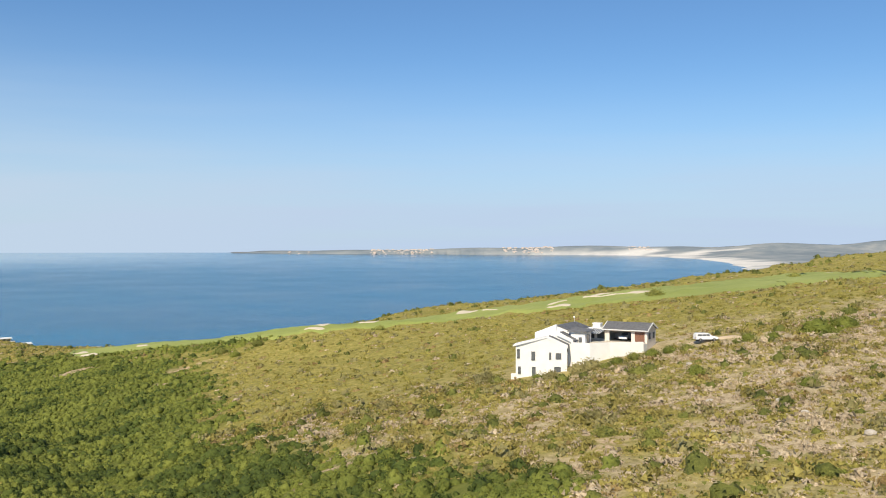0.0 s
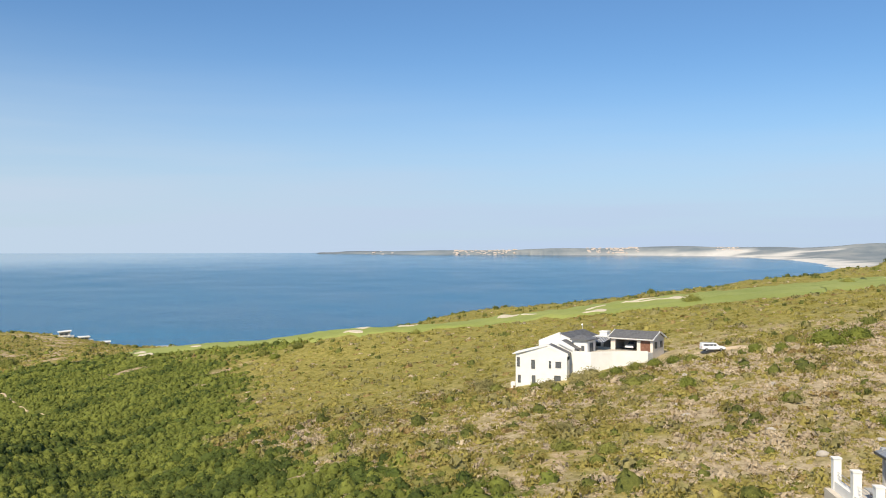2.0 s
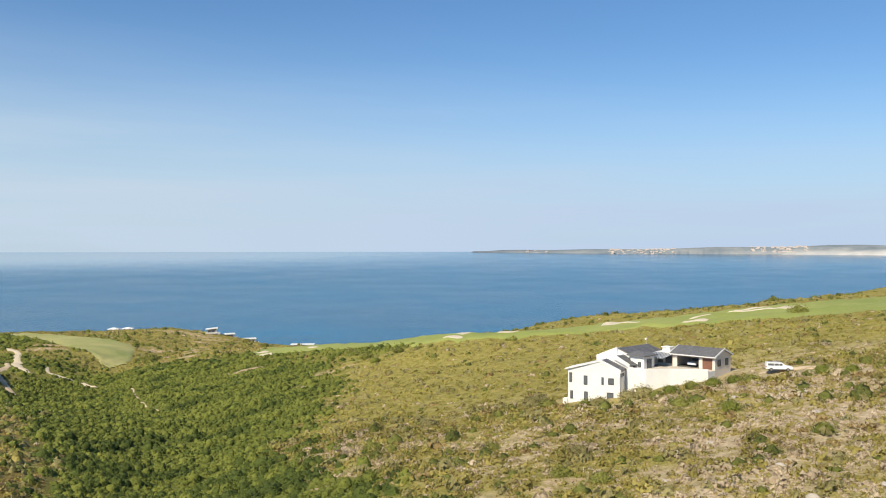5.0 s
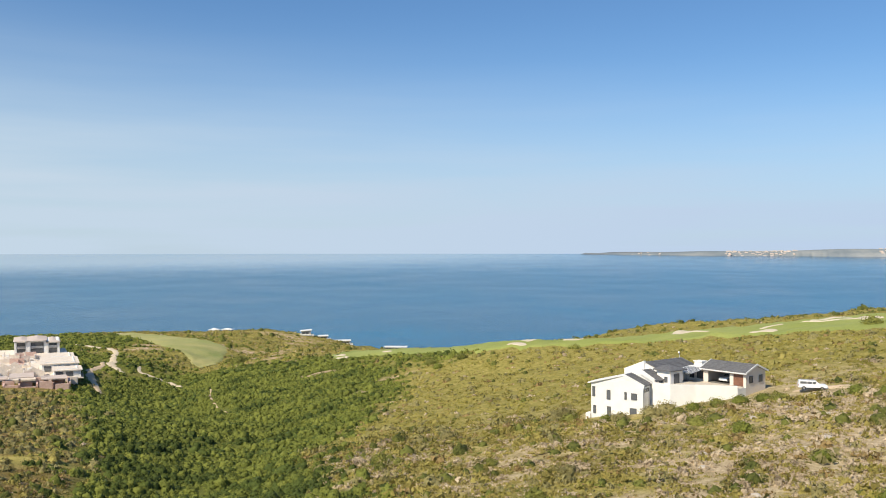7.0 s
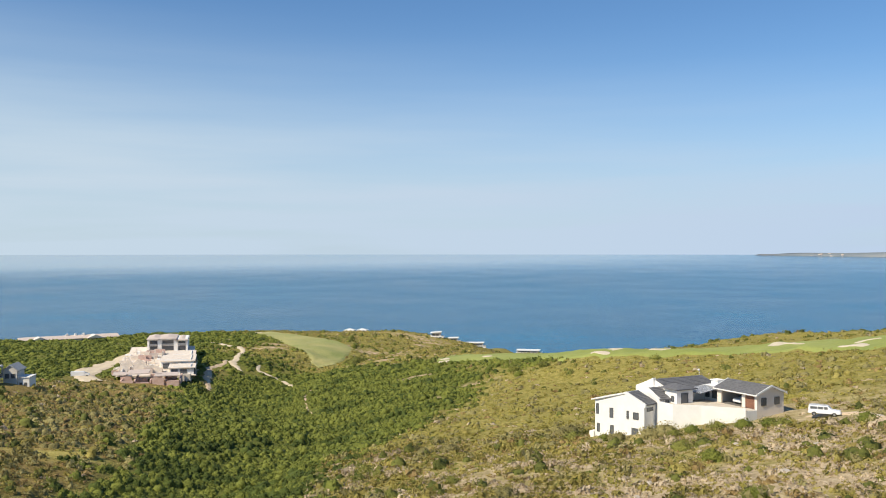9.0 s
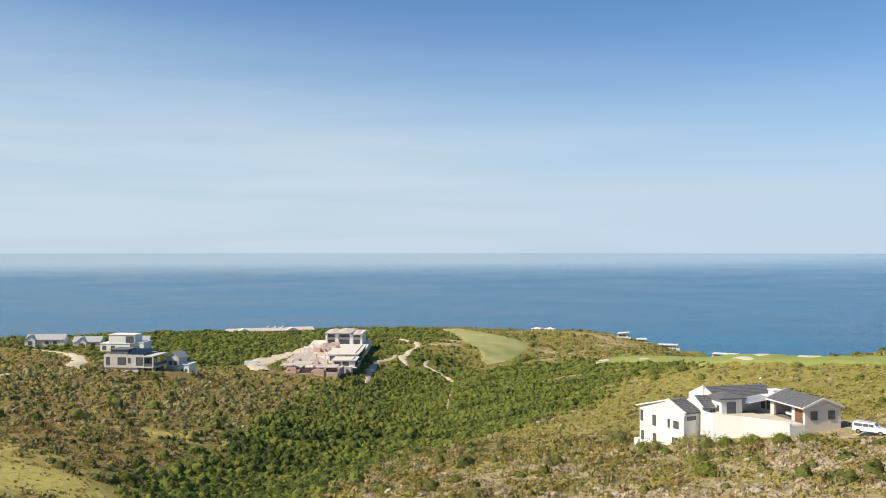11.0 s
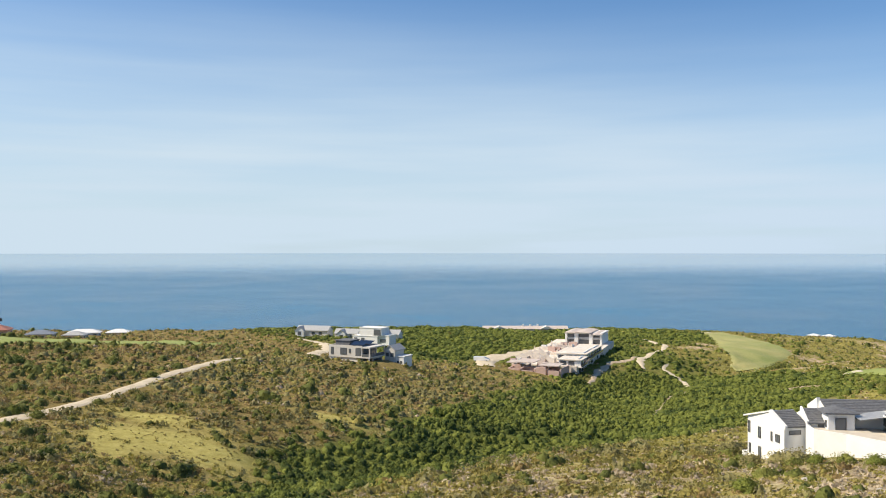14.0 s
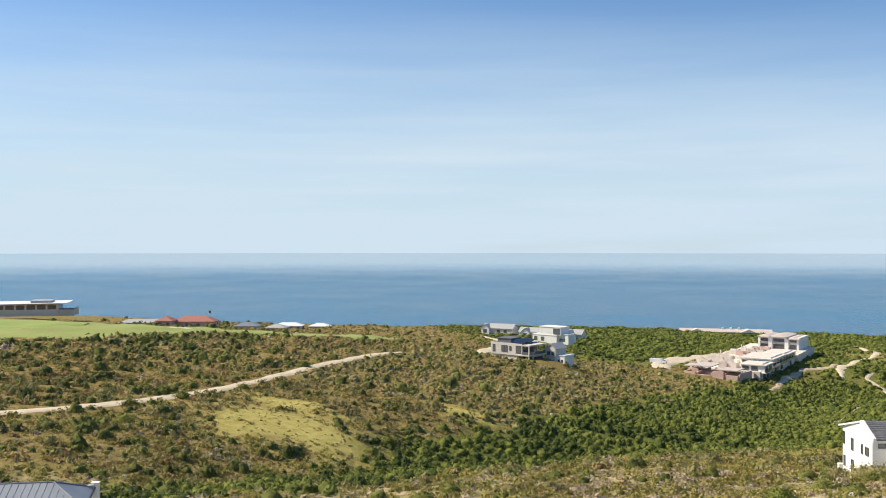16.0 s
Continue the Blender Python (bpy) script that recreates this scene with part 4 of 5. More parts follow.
def near_house():
    h = thing("grey_roofed_house", (48.5, 67.6, 0), 0, "cream single-storey house with a grey hipped sheet roof", "house")
    part("wall", Shape().box(-4.7, 0.2, -5.1, 6.7, 58.5, 65.05), CREAM, h)
    ze, zr = 65.12, 66.62
    a, b, c, d = (-5.45, -5.8), (0.95, -5.8), (0.95, 7.7), (-5.45, 7.1)
    r1, r2 = (-2.25, -2.6), (-2.25, 4.6)
    r = Shape().add([(*a, ze), (*b, ze), (*c, ze), (*d, ze), (*a, ze + .15), (*b, ze + .15), (*c, ze + .15), (*d, ze + .15), (*r1, zr), (*r2, zr)],
                    [(3, 2, 1, 0), (0, 1, 5, 4), (1, 2, 6, 5), (2, 3, 7, 6), (3, 0, 4, 7), (4, 5, 8), (5, 6, 9, 8), (6, 7, 9), (7, 4, 8, 9)])
    roof = part("roof", r, METAL_ROOF, h, "grey sheet metal hipped roof")
    for p, q in ((a, r1), (b, r1), (c, r2), (d, r2), (r1, r2)):
        part("ridge_cap", Shape().tube((*p, (zr if p in (r1, r2) else ze + .15) + 0.02), (*q, zr + 0.02), 0.07, n=6), METAL_ROOF, roof)
    # standing seams up the long slopes and the north hip
    for x0, x1, u in ((-5.45, -2.25, -1), (0.95, -2.25, 1)):
        for k in range(22):
            y = -5.4 + k * 0.56
            reach = min(1.0, (y + 5.8) / 3.2, (7.1 - y) / 2.5)
            part("seam", Shape().tube((x0, y, ze + 0.16), (x0 + (x1 - x0) * reach, y, ze + 0.16 + (zr - ze - 0.15) * reach), 0.025, n=4), METAL_ROOF, roof)
    part("gutter", Shape().box(-5.57, -5.45, -5.8, 7.1, 65.1, 65.27), FRAME, h)
    part("gutter", Shape().prism([(-5.57, 7.1), (0.95, 7.7), (0.95, 7.82), (-5.57, 7.22)], 65.1, 65.27), FRAME, h)
    part("downpipe", Shape().box(-5.0, -4.72, 6.72, 6.95, 59.0, 65.1).box(-5.1, -4.6, 6.7, 7.2, 65.28, 65.62), GREY_TILE, h)
    for at in (0.7, 3.1, 5.6, 8.2):
        wall_window(h, (-4.7, 6.7), (-4.7, -5.1), at, 62.45, 1.9, 2.3, "glass_door", 1)
    wall_window(h, (0.2, 6.7), (-4.7, 6.7), 1.2, 62.9, 1.8, 1.4)
    part("terrace", Shape().box(-9.4, -4.7, -7.0, 7.0, 58.0, 62.35), PAVING, h, "pale paved terrace")
    for y in (6.5, 2.2, -2.1):
        part("pillar", Shape().box(-8.95, -8.35, y - 0.3, y + 0.3, 62.35, 64.8).box(-9.0, -8.3, y - 0.35, y + 0.35, 64.8, 64.9), WHITE, h)
    for y in (-1.8, 2.5):
        part("low_wall", Shape().box(-8.9, -8.4, y, y + 3.7, 62.35, 63.1), WHITE, h)
    rail = Shape()
    for z in (63.3, 63.55, 63.8):
        rail.tube((-8.65, -1.8, z), (-8.65, 6.2, z), 0.02, n=5)
    part("railing", rail, STEEL, h, "thin steel wire railing")
    # table and benches on the terrace
    part("outdoor_table", Shape().box(-7.3, -6.3, 2.6, 4.4, 63.02, 63.1).box(-7.0, -6.6, 2.9, 3.1, 62.35, 63.02).box(-7.0, -6.6, 3.9, 4.1, 62.35, 63.02), GREY_TILE, h)
    return h


near_house()


def boxes_house(name, at, turn, label, volumes, windows=(), category="house", group=""):
    """A flat-roofed house: wall blocks (x0, x1, y0, y1, z0, z1, material), each with a coping slab; windows (a, b, at, sill, w, h, bars)."""
    h = thing(name, at, turn, label, category, group)
    for x0, x1, y0, y1, z0, z1, mat in volumes:
        part("wall", Shape().box(x0, x1, y0, y1, z0, z1), mat, h)
        part("roof", Shape().box(x0 - 0.2, x1 + 0.2, y0 - 0.2, y1 + 0.2, z1, z1 + 0.3), mat if mat is not GREY_WALL else GREY_WALL, h)
    for a, b, s, sill, w, hh, bars in windows:
        wall_window(h, a, b, s, sill, w, hh, bars=bars)
    return h


def hip_house(name, at, turn, label, w, d, hgt, rise, roof_mat, wall_mat, windows=3, group=""):
    h = thing(name, at, turn, label, "house", group)
    part("wall", Shape().box(-w / 2, w / 2, -d / 2, d / 2, -2.5, hgt), wall_mat, h)
    o = 0.6
    x, y, k = w / 2 + o, d / 2 + o, max(0.1, w / 2 - d / 2)
    part("roof", Shape().add([(-x, -y, hgt), (x, -y, hgt), (x, y, hgt), (-x, y, hgt), (-x, -y, hgt + .2), (x, -y, hgt + .2), (x, y, hgt + .2), (-x, y, hgt + .2), (-k, 0, hgt + rise), (k, 0, hgt + rise)],
                              [(3, 2, 1, 0), (0, 1, 5, 4), (1, 2, 6, 5), (2, 3, 7, 6), (3, 0, 4, 7), (4, 5, 9, 8), (5, 6, 9), (6, 7, 8, 9), (7, 4, 8)]), roof_mat, h)
    for k in range(windows):
        wall_window(h, (-w / 2, -d / 2), (w / 2, -d / 2), (k + 0.5) * w / windows - 0.8, 0.9, 1.6, 1.4)
    for k in range(2):
        wall_window(h, (w / 2, -d / 2), (w / 2, d / 2), (k + 0.5) * d / 2 - 0.7, 0.9, 1.4, 1.4)
    return h


def base_z(x, y):
    return float(ground_at(x, y)[0])


# Modern grey house with solar panels; its long side faces the valley road. Local x runs along the front, y goes back.
def grey_house():
    h = thing("modern_grey_house", (-183.2, 156.6, 46.0), 41.5, "modern grey flat-roofed house with solar panels and terraces", "house")
    part("wall", Shape().box(0.0, 11.2, 0.4, 10.0, -3.0, 3.5), GREY_WALL, h)
    part("wall", Shape().box(11.2, 15.4, 3.4, 10.0, -3.0, 3.5), GREY_WALL, h)
    part("wall", Shape().box(0.0, 13.2, 0.0, 10.0, 3.5, 7.2), GREY_WALL, h)
    part("floor_slab", Shape().box(10.6, 16.4, -0.3, 10.2, 3.5, 3.9), GREY_WALL, h)
    part("slab_roof", Shape().box(13.0, 16.4, -0.25, 10.2, 6.85, 7.25).box(16.05, 16.4, -0.25, 0.2, 3.9, 6.85).box(16.05, 16.4, 9.8, 10.2, 3.9, 6.85), GREY_WALL, h, "deep balcony frame")
    part("parapet", Shape().box(0.0, 13.2, 0.0, 0.3, 7.2, 7.55).box(0.0, 0.3, 0.3, 9.7, 7.2, 7.55).box(0.0, 13.2, 9.7, 10.0, 7.2, 7.55), GREY_WALL, h)
    part("dark_roof", Shape().box(0.4, 13.1, 0.5, 9.6, 7.2, 7.45), TILE, h)
    part("roof_box", Shape().box(0.8, 6.6, 3.0, 9.0, 7.45, 8.7).box(0.5, 6.9, 2.7, 9.3, 8.7, 8.9), TILE, h, "low dark roof box")
    front = ((0.0, 0.0), (13.2, 0.0))
    for at, sill, w, hh, bars in ((0.8, 4.3, 1.1, 2.5, 0), (4.6, 4.4, 2.6, 2.3, 1), (8.0, 5.0, 0.8, 1.5, 0), (10.7, 4.2, 2.1, 2.6, 0)):
        wall_window(h, *front, at, sill, w, hh, bars=bars)
    for at, w in ((2.0, 0.9), (5.0, 0.9), (8.4, 1.2)):
        wall_window(h, (0, 0.4), (11.2, 0.4), at, 1.2, w, 1.1, bars=0)
    wall_window(h, (11.2, 3.4), (15.4, 3.4), 0.4, 0.2, 3.4, 2.8, "glass_door", 2)
    wall_window(h, (13.2, 0.0), (13.2, 10.0), 0.8, 4.0, 8.4, 2.7, "glass_door", 4)
    wall_window(h, (15.4, 3.4), (15.4, 10.0), 0.6, 0.3, 5.4, 2.6, "glass_door", 3)
    part("column", Shape().box(15.8, 16.2, -0.1, 0.3, -3.0, 3.5), GREY_WALL, h)
    part("balustrade", Shape().box(13.3, 16.3, -0.2, -0.15, 3.9, 4.9).box(16.32, 16.37, 0.2, 9.8, 3.9, 4.9), GLASS, h)
    for k in range(4):
        for j in range(2):
            x, y = 7.3 + k * 1.45, 1.0 + j * 4.2
            part("solar_panel", Shape().prism([(x, y), (x + 1.35, y), (x + 1.35, y + 3.8), (x, y + 3.8)], [7.6, 7.6, 8.5, 8.5], [7.7, 7.7, 8.6, 8.6]), SOLAR, h)
    part("terrace", Shape().box(10.8, 18.6, -2.6, 0.3, -5.0, -0.3).box(16.4, 18.6, 0.3, 8.0, -5.0, -0.3), PAVING, h)
    part("yard_wall", Shape().box(-7.5, 0.0, 2.0, 2.4, -2.5, 1.6), GREY_WALL, h)
    # wing behind with a dark gable and a pale annexe
    part("wing_wall", Shape().box(16.4, 20.2, 10.2, 17.0, -4.0, 5.4), GREY_WALL, h)
    part("gable_wall", extrude([(16.4, 5.4), (20.2, 5.4), (18.3, 7.3)], 10.2, 10.5), GREY_WALL, h)
    part("gable_roof", extrude([(15.9, 5.2), (18.3, 7.0), (20.7, 5.2), (20.7, 5.45), (18.3, 7.25), (15.9, 5.45)], 9.9, 17.4), GREY_TILE, h)
    part("annexe", Shape().box(20.2, 23.4, 11.0, 17.0, -4.0, 3.2).box(20.1, 23.6, 10.8, 17.2, 3.2, 3.45), WHITE, h)
    for a, b, at, sill, w, hh in (((16.4, 10.2), (20.2, 10.2), 0.5, 3.2, 1.1, 1.3), ((16.4, 10.2), (20.2, 10.2), 2.2, 3.2, 1.1, 1.3), ((16.4, 10.2), (20.2, 10.2), 1.2, -0.2, 1.2, 1.1),
                                  ((20.2, 11.0), (23.4, 11.0), 0.5, 0.9, 0.7, 0.9), ((20.2, 11.0), (23.4, 11.0), 1.8, 0.9, 0.7, 0.9)):
        wall_window(h, a, b, at, sill, w, hh, bars=0)


grey_house()
boxes_house("white_box_house", (-304.5, 205.0, 40.2), 42, "white cubic two-storey house behind the grey one", (
    (-3.0, 11.0, 0.0, 9.0, -3.0, 3.6, WHITE), (1.0, 13.2, 0.0, 8.0, 3.9, 7.6, WHITE), (11.0, 17.0, 1.0, 8.0, -3.0, 4.2, WHITE)),
    (((1, 0), (13.2, 0), 8.0, 4.2, 3.8, 2.9, 2), ((-3, 0), (11, 0), 1.0, 0.8, 1.8, 2.0, 0), ((-3, 0), (11, 0), 5.0, 0.8, 1.8, 2.0, 0), ((11, 1), (17, 1), 1.0, 0.8, 3.0, 1.6, 1)))


def bungalow(x, y, t, w, d, porch):
    """A long low gabled house with a white gabled porch to the front."""
    h = thing("bungalow", (x, y, base_z(x, y) - 0.4), t, "pale bungalow with a grey tiled roof and white gables", "house", "bungalows on the plateau")
    part("wall", Shape().box(-w / 2, w / 2, -d / 2, d / 2, -2.5, 3.0), CREAM, h)
    part("roof", extrude([(-d / 2 - 0.5, 2.9), (0, 5.2), (d / 2 + 0.5, 2.9), (d / 2 + 0.5, 3.1), (0, 5.45), (-d / 2 - 0.5, 3.1)], -w / 2 - 0.4, w / 2 + 0.4, 'u'), GREY_TILE, h)
    for u in (-w / 2, w / 2 - 0.25):
        part("gable_end", extrude([(-d / 2, 3.0), (d / 2, 3.0), (0, 5.1)], u, u + 0.25, 'u'), WHITE, h)
    part("porch", extrude([(porch - 2.4, -2.5), (porch + 2.4, -2.5), (porch + 2.4, 3.0), (porch, 5.0), (porch - 2.4, 3.0)], -d / 2 - 2.2, -d / 2), WHITE, h, "white plastered gabled porch")
    part("porch_roof", extrude([(porch - 2.8, 2.8), (porch, 5.15), (porch + 2.8, 2.8), (porch + 2.8, 3.0), (porch, 5.4), (porch - 2.8, 3.0)], -d / 2 - 2.5, 0.0), GREY_TILE, h)
    wall_window(h, (porch - 2.4, -d / 2 - 2.2), (porch + 2.4, -d / 2 - 2.2), 1.4, 0.6, 2.0, 2.0)
    for k in range(int(w / 4)):
        u = 0.8 + 4.0 * k
        if abs(u - w / 2 + 0.8 - porch) > 3.4:
            wall_window(h, (-w / 2, -d / 2), (w / 2, -d / 2), u, 0.8, 1.8, 1.5)


for spot in ((-364, 199, 54, 18, 8, -6.5), (-350, 214, 54, 13, 8, -2.0), (-334, 231, 54, 14, 8, 1.0)):
    bungalow(*spot)


YARD_A, YARD_B = ((-214, 236), (-240, 250), (-268, 284), (-302, 320)), ((-222, 230), (-252, 246), (-278, 280), (-318, 326))


# Building site: terraced concrete decks stepping down to raw brick walls, with a finished block at the top.
def building_site():
    h = thing("house_under_construction", (-207.0, 244.6, 0), 137.4, "unfinished white terraced house with concrete decks and brick walls", "building")
    h.scale = (1.36, 1.15, 1)
    # local x runs back along the site, y to the left of it
    def wall(x0, x1, y0, y1, z0, z1, mat, name="wall"):
        return part(name, Shape().box(x0, x1, y0, y1, z0, z1), mat, h)
    for k, (x0, x1, z) in enumerate(((14, 36, 37.0), (36, 62, 37.2), (62, 92, 37.4))):
        part("deck", Shape().prism([(x0, -16), (x1, -15), (x1, 12), (x0, 10)], 29.0, z), CONCRETE, h, "bare concrete deck")
    for y0, y1, z1 in ((-13, -9, 37.2), (-8.2, -4.5, 38.4), (-3.6, 0.6, 36.8), (1.5, 5, 37.6)):
        wall(0.5, 1.1, y0, y1, 32.0, z1, BRICK, "brick_wall")
        wall(6.0, 6.6, y0 + 1, y1 + 1, 32.0, z1 + 0.6, BRICK, "brick_wall")
    for y in (-13.2, -8.5, -3.9, 1.1, 5.4):
        wall(1.1, 13.6, y - 0.25, y + 0.25, 32.0, 37.6, BRICK, "brick_wall")
    for x0, x1, y0, y1, z in ((2, 9, -12.5, -5, 38.7), (4, 13, -3, 4, 39.4), (9, 15, 4.5, 9, 38.2)):
        part("slab", Shape().prism([(x0, y0), (x1, y0), (x1, y1), (x0, y1)], z, z + 0.3), BEIGE, h, "pinkish formwork slab")
    for x0, x1, y0, y1, z0, z1 in ((15.5, 24.5, -17.2, -9, 36.6, 39.3), (26, 42, -16.8, -5.5, 37.3, 40.3), (44, 58, -16.2, -7.5, 37.1, 39.7)):
        wall(x0, x1, y0, y1, z0, z1, WHITE)
        wall(x0 + 0.8, x1 - 0.6, y0 + 0.9, y1 - 0.5, 31.0, z0 - 0.3, WHITE, "lower_wall")
        part("balcony_slab", Shape().box(x0 - 0.8, x1, y0 - 0.8, y1, z0 - 0.3, z0), CONCRETE, h)
        part("balustrade", Shape().box(x0 - 0.75, x1, y0 - 0.75, y0 - 0.7, z0, z0 + 0.9), GLASS, h)
        part("roof", Shape().box(x0 - 0.5, x1 + 0.5, y0 - 0.5, y1 + 0.5, z1, z1 + 0.3), CONCRETE, h)
        part("parapet", Shape().box(x0 + 1, x1 - 1, y0 + 1, y0 + 1.3, z1 + 0.3, z1 + 0.7).box(x0 + 1, x0 + 1.3, y0 + 1.3, y1 - 1, z1 + 0.3, z1 + 0.7), WHITE, h)
        for k in range(int((x1 - x0) / 4)):
            wall_window(h, (x0 + 0.8, y0 + 0.9), (x1 - 0.6, y0 + 0.9), 0.4 + 3.9 * k, z0 - 3.0, 2.6, 2.3, bars=1)
        for k in range(2):
            wall_window(h, (x0 + 0.8, y1 - 0.5), (x0 + 0.8, y0 + 0.9), 0.5 + 3.2 * k, z0 - 3.0, 2.4, 2.3, bars=1)
        for k in range(int((y1 - y0) / 3)):
            wall_window(h, (x0, y1), (x0, y0), 0.6 + 3 * k, z0 + 0.2, 2.2, 2.1, bars=1)
        for k in range(int((x1 - x0) / 4)):
            wall_window(h, (x0, y0), (x1, y0), 0.8 + 4 * k, z0 + 0.2, 3.0, 2.1, bars=1)
    for x, y, a in ((19, -3, 3.2), (24, 2, 2.6), (29, 6, 3.0), (34, 3, 2.4), (21, 7, 2.2)):
        part("gable_wall", Shape().prism([(x, y - a), (x + 0.4, y - a), (x + 0.4, y), (x, y)], 37.0, [38.8, 38.8, 40.6, 40.6]).prism([(x, y), (x + 0.4, y), (x + 0.4, y + a), (x, y + a)], 37.0, [40.6, 40.6, 38.8, 38.8]), CONCRETE, h)
        part("store_wall", Shape().box(x + 0.4, x + 4, y - a, y - a + 0.3, 37.0, 39.0).box(x + 0.4, x + 4, y + a - 0.3, y + a, 37.0, 39.0), CONCRETE, h)
    rng = random.Random(14)
    for k in range(64):
        x, y, a = rng.uniform(14, 75), rng.uniform(-5.0, 9.5), rng.uniform(0.8, 2.6)
        z, mat = (37.0 if x < 36 else 37.2 if x < 62 else 37.4), rng.choice((CONCRETE, WHITE, BEIGE, BRICK, CONCRETE))
        if k % 3 == 0:
            part("block_stack", Shape().box(x, x + a * 0.6, y, y + a, z, z + rng.uniform(0.5, 1.2)), mat, h)
        elif k % 3 == 1:
            part("half_wall", Shape().box(x, x + 0.25, y, y + a * 1.6, z, z + rng.uniform(1.2, 2.6)).box(x + 0.25, x + a, y, y + 0.25, z, z + rng.uniform(1.0, 2.4)), mat, h)
        else:
            part("column", Shape().box(x, x + 0.35, y, y + 0.35, z, z + rng.uniform(2.0, 3.2)), CONCRETE, h)
    # finished block at the top: three bays under hipped roofs
    wall(78, 92, -12.5, 4.0, 34.0, 43.0, WHITE)
    for y0, y1, zt in ((-12.5, -7.6, 42.6), (-7.6, -1.0, 43.4), (-1.0, 4.0, 43.2)):
        part("bay", Shape().box(76.8, 78, y0, y0 + 0.8, 36.0, zt).box(76.8, 78, y1 - 0.8, y1, 36.0, zt).box(76.8, 78, y0, y1, zt - 0.5, zt), WHITE, h)
        part("bay_roof", Shape().add([(76.0, y0 - 0.4, zt), (93, y0 - 0.4, zt), (93, y1 + 0.4, zt), (76.0, y1 + 0.4, zt), (79, (y0 + y1) / 2, zt + 0.7), (91, (y0 + y1) / 2, zt + 0.7)],
                                     [(3, 2, 1, 0), (0, 1, 5, 4), (1, 2, 5), (2, 3, 4, 5), (3, 0, 4)]), BEIGE, h)
        for s in (40.2, 37.4):
            wall_window(h, (78, y1), (78, y0), 1.0, s, y1 - y0 - 2.0, 2.2, bars=2)
    part("balustrade", Shape().box(77, 77.1, -12.5, 4.0, 40.0, 40.9), STEEL, h)
    ribbon("building_yard", YARD_A, YARD_B, GRAVEL, "pale sandy yard of the building site", "yard", 8, lift=0.4, rag=0.8)


building_site()


def box_truck(at, turn):
    c = thing("white_van", at, turn, "white box van parked beside the building site", "van")
    part("cargo_box", Shape().box(-3.0, 1.4, -1.1, 1.1, 0.6, 3.0), CAR_PAINT, c, bevel=0.05)
    part("cab", Shape().prism([(1.4, -1.0), (2.9, -1.0), (2.9, 1.0), (1.4, 1.0)], 0.5, [2.5, 1.6, 1.6, 2.5]), CAR_PAINT, c, bevel=0.08)
    part("windscreen", Shape().add([(2.5, -0.85, 1.88), (2.5, 0.85, 1.88), (1.7, 0.85, 2.36), (1.7, -0.85, 2.36)], [(0, 1, 2, 3)]), GLASS, c)
    for x in (-2.0, 2.1):
        for s in (-1, 1):
            part("wheel", Shape().tube((x, s * 0.8, 0.42), (x, s * 1.08, 0.42), 0.42, n=14), RUBBER, c)
    return c


box_truck((-234, 239, base_z(-234, 239) + 0.1), 52).scale = (1.15, 1.0, 0.68)

# Clubhouse, red-roofed house and the row of houses on the western skyline
def clubhouse():
    x, y = -385, -58
    h = thing("clubhouse", (x, y, 53.2), 95, "long low clubhouse with a wide cantilevered roof and glass front", "building")
    part("wall", Shape().box(-30, 18, -7, 7, -3, 3.2), CREAM, h)
    for k in range(9):
        wall_window(h, (-30, -7), (18, -7), 1 + k * 5.2, 0.5, 4.2, 2.3, bars=2)
    wall_window(h, (18, -7), (18, 7), 1.0, 0.5, 12.0, 2.4, bars=4)
    part("roof", Shape().prism([(-34, -10), (23, -10), (23, 10), (-34, 10)], [3.2, 3.7, 3.7, 3.2], [3.5, 4.0, 4.5, 4.0]), TRIM, h, "broad pale roof slab")
    part("roof", Shape().box(4, 14, -6, 6, 3.9, 5.2), GREY_TILE, h)
    part("terrace", Shape().box(18, 26, -8, 8, -3, 0.3), PAVING, h)
    part("balustrade", Shape().box(25.8, 26, -8, 8, 0.3, 1.4), GLASS, h)


clubhouse()
hip_house("red_roofed_house", (-297, 42, base_z(-297, 42) + 0.3), 82, "brick house with a broad red tiled roof", 19, 10, 3.0, 2.6, RED_TILE, BRICK, 4)
hip_house("red_roofed_house", (-292, 30, base_z(-292, 30) + 0.1), 352, "brick garage wing with a red tiled roof", 9, 7, 2.8, 2.2, RED_TILE, BRICK, 2)
fp = thing("flagpole", (-306, 47, base_z(-306, 47)), 0, "dark flag on a pole beside the red-roofed house", "flagpole")
part("pole", Shape().tube((0, 0, 0), (0, 0, 8.5), 0.10, 0.07), STEEL, fp)
part("flag", Shape().prism([(0, 0), (0.1, 0), (0.4, 0.9), (0.3, 0.9)], [7.2, 7.2, 7.0, 7.0], [8.4, 8.4, 8.2, 8.2]), FLAG, fp)
for x, y, t, w, d, rm in ((-372, 6, 85, 24, 9, GREY_TILE), (-345, 62, 80, 12, 8, METAL_ROOF), (-352, 77, 72, 10, 8, GREY_TILE), (-380, 28, 82, 12, 8, GREY_TILE), (-400, 82, 80, 16, 8, TRIM), (-412, 100, 78, 12, 8, TRIM)):
    hip_house("row_house", (x, y, base_z(x, y) - 1.2), t, "low pale house in the row along the cliff edge", w, d, 2.8, 1.9, rm, CREAM, 4, "row of houses on the western skyline")


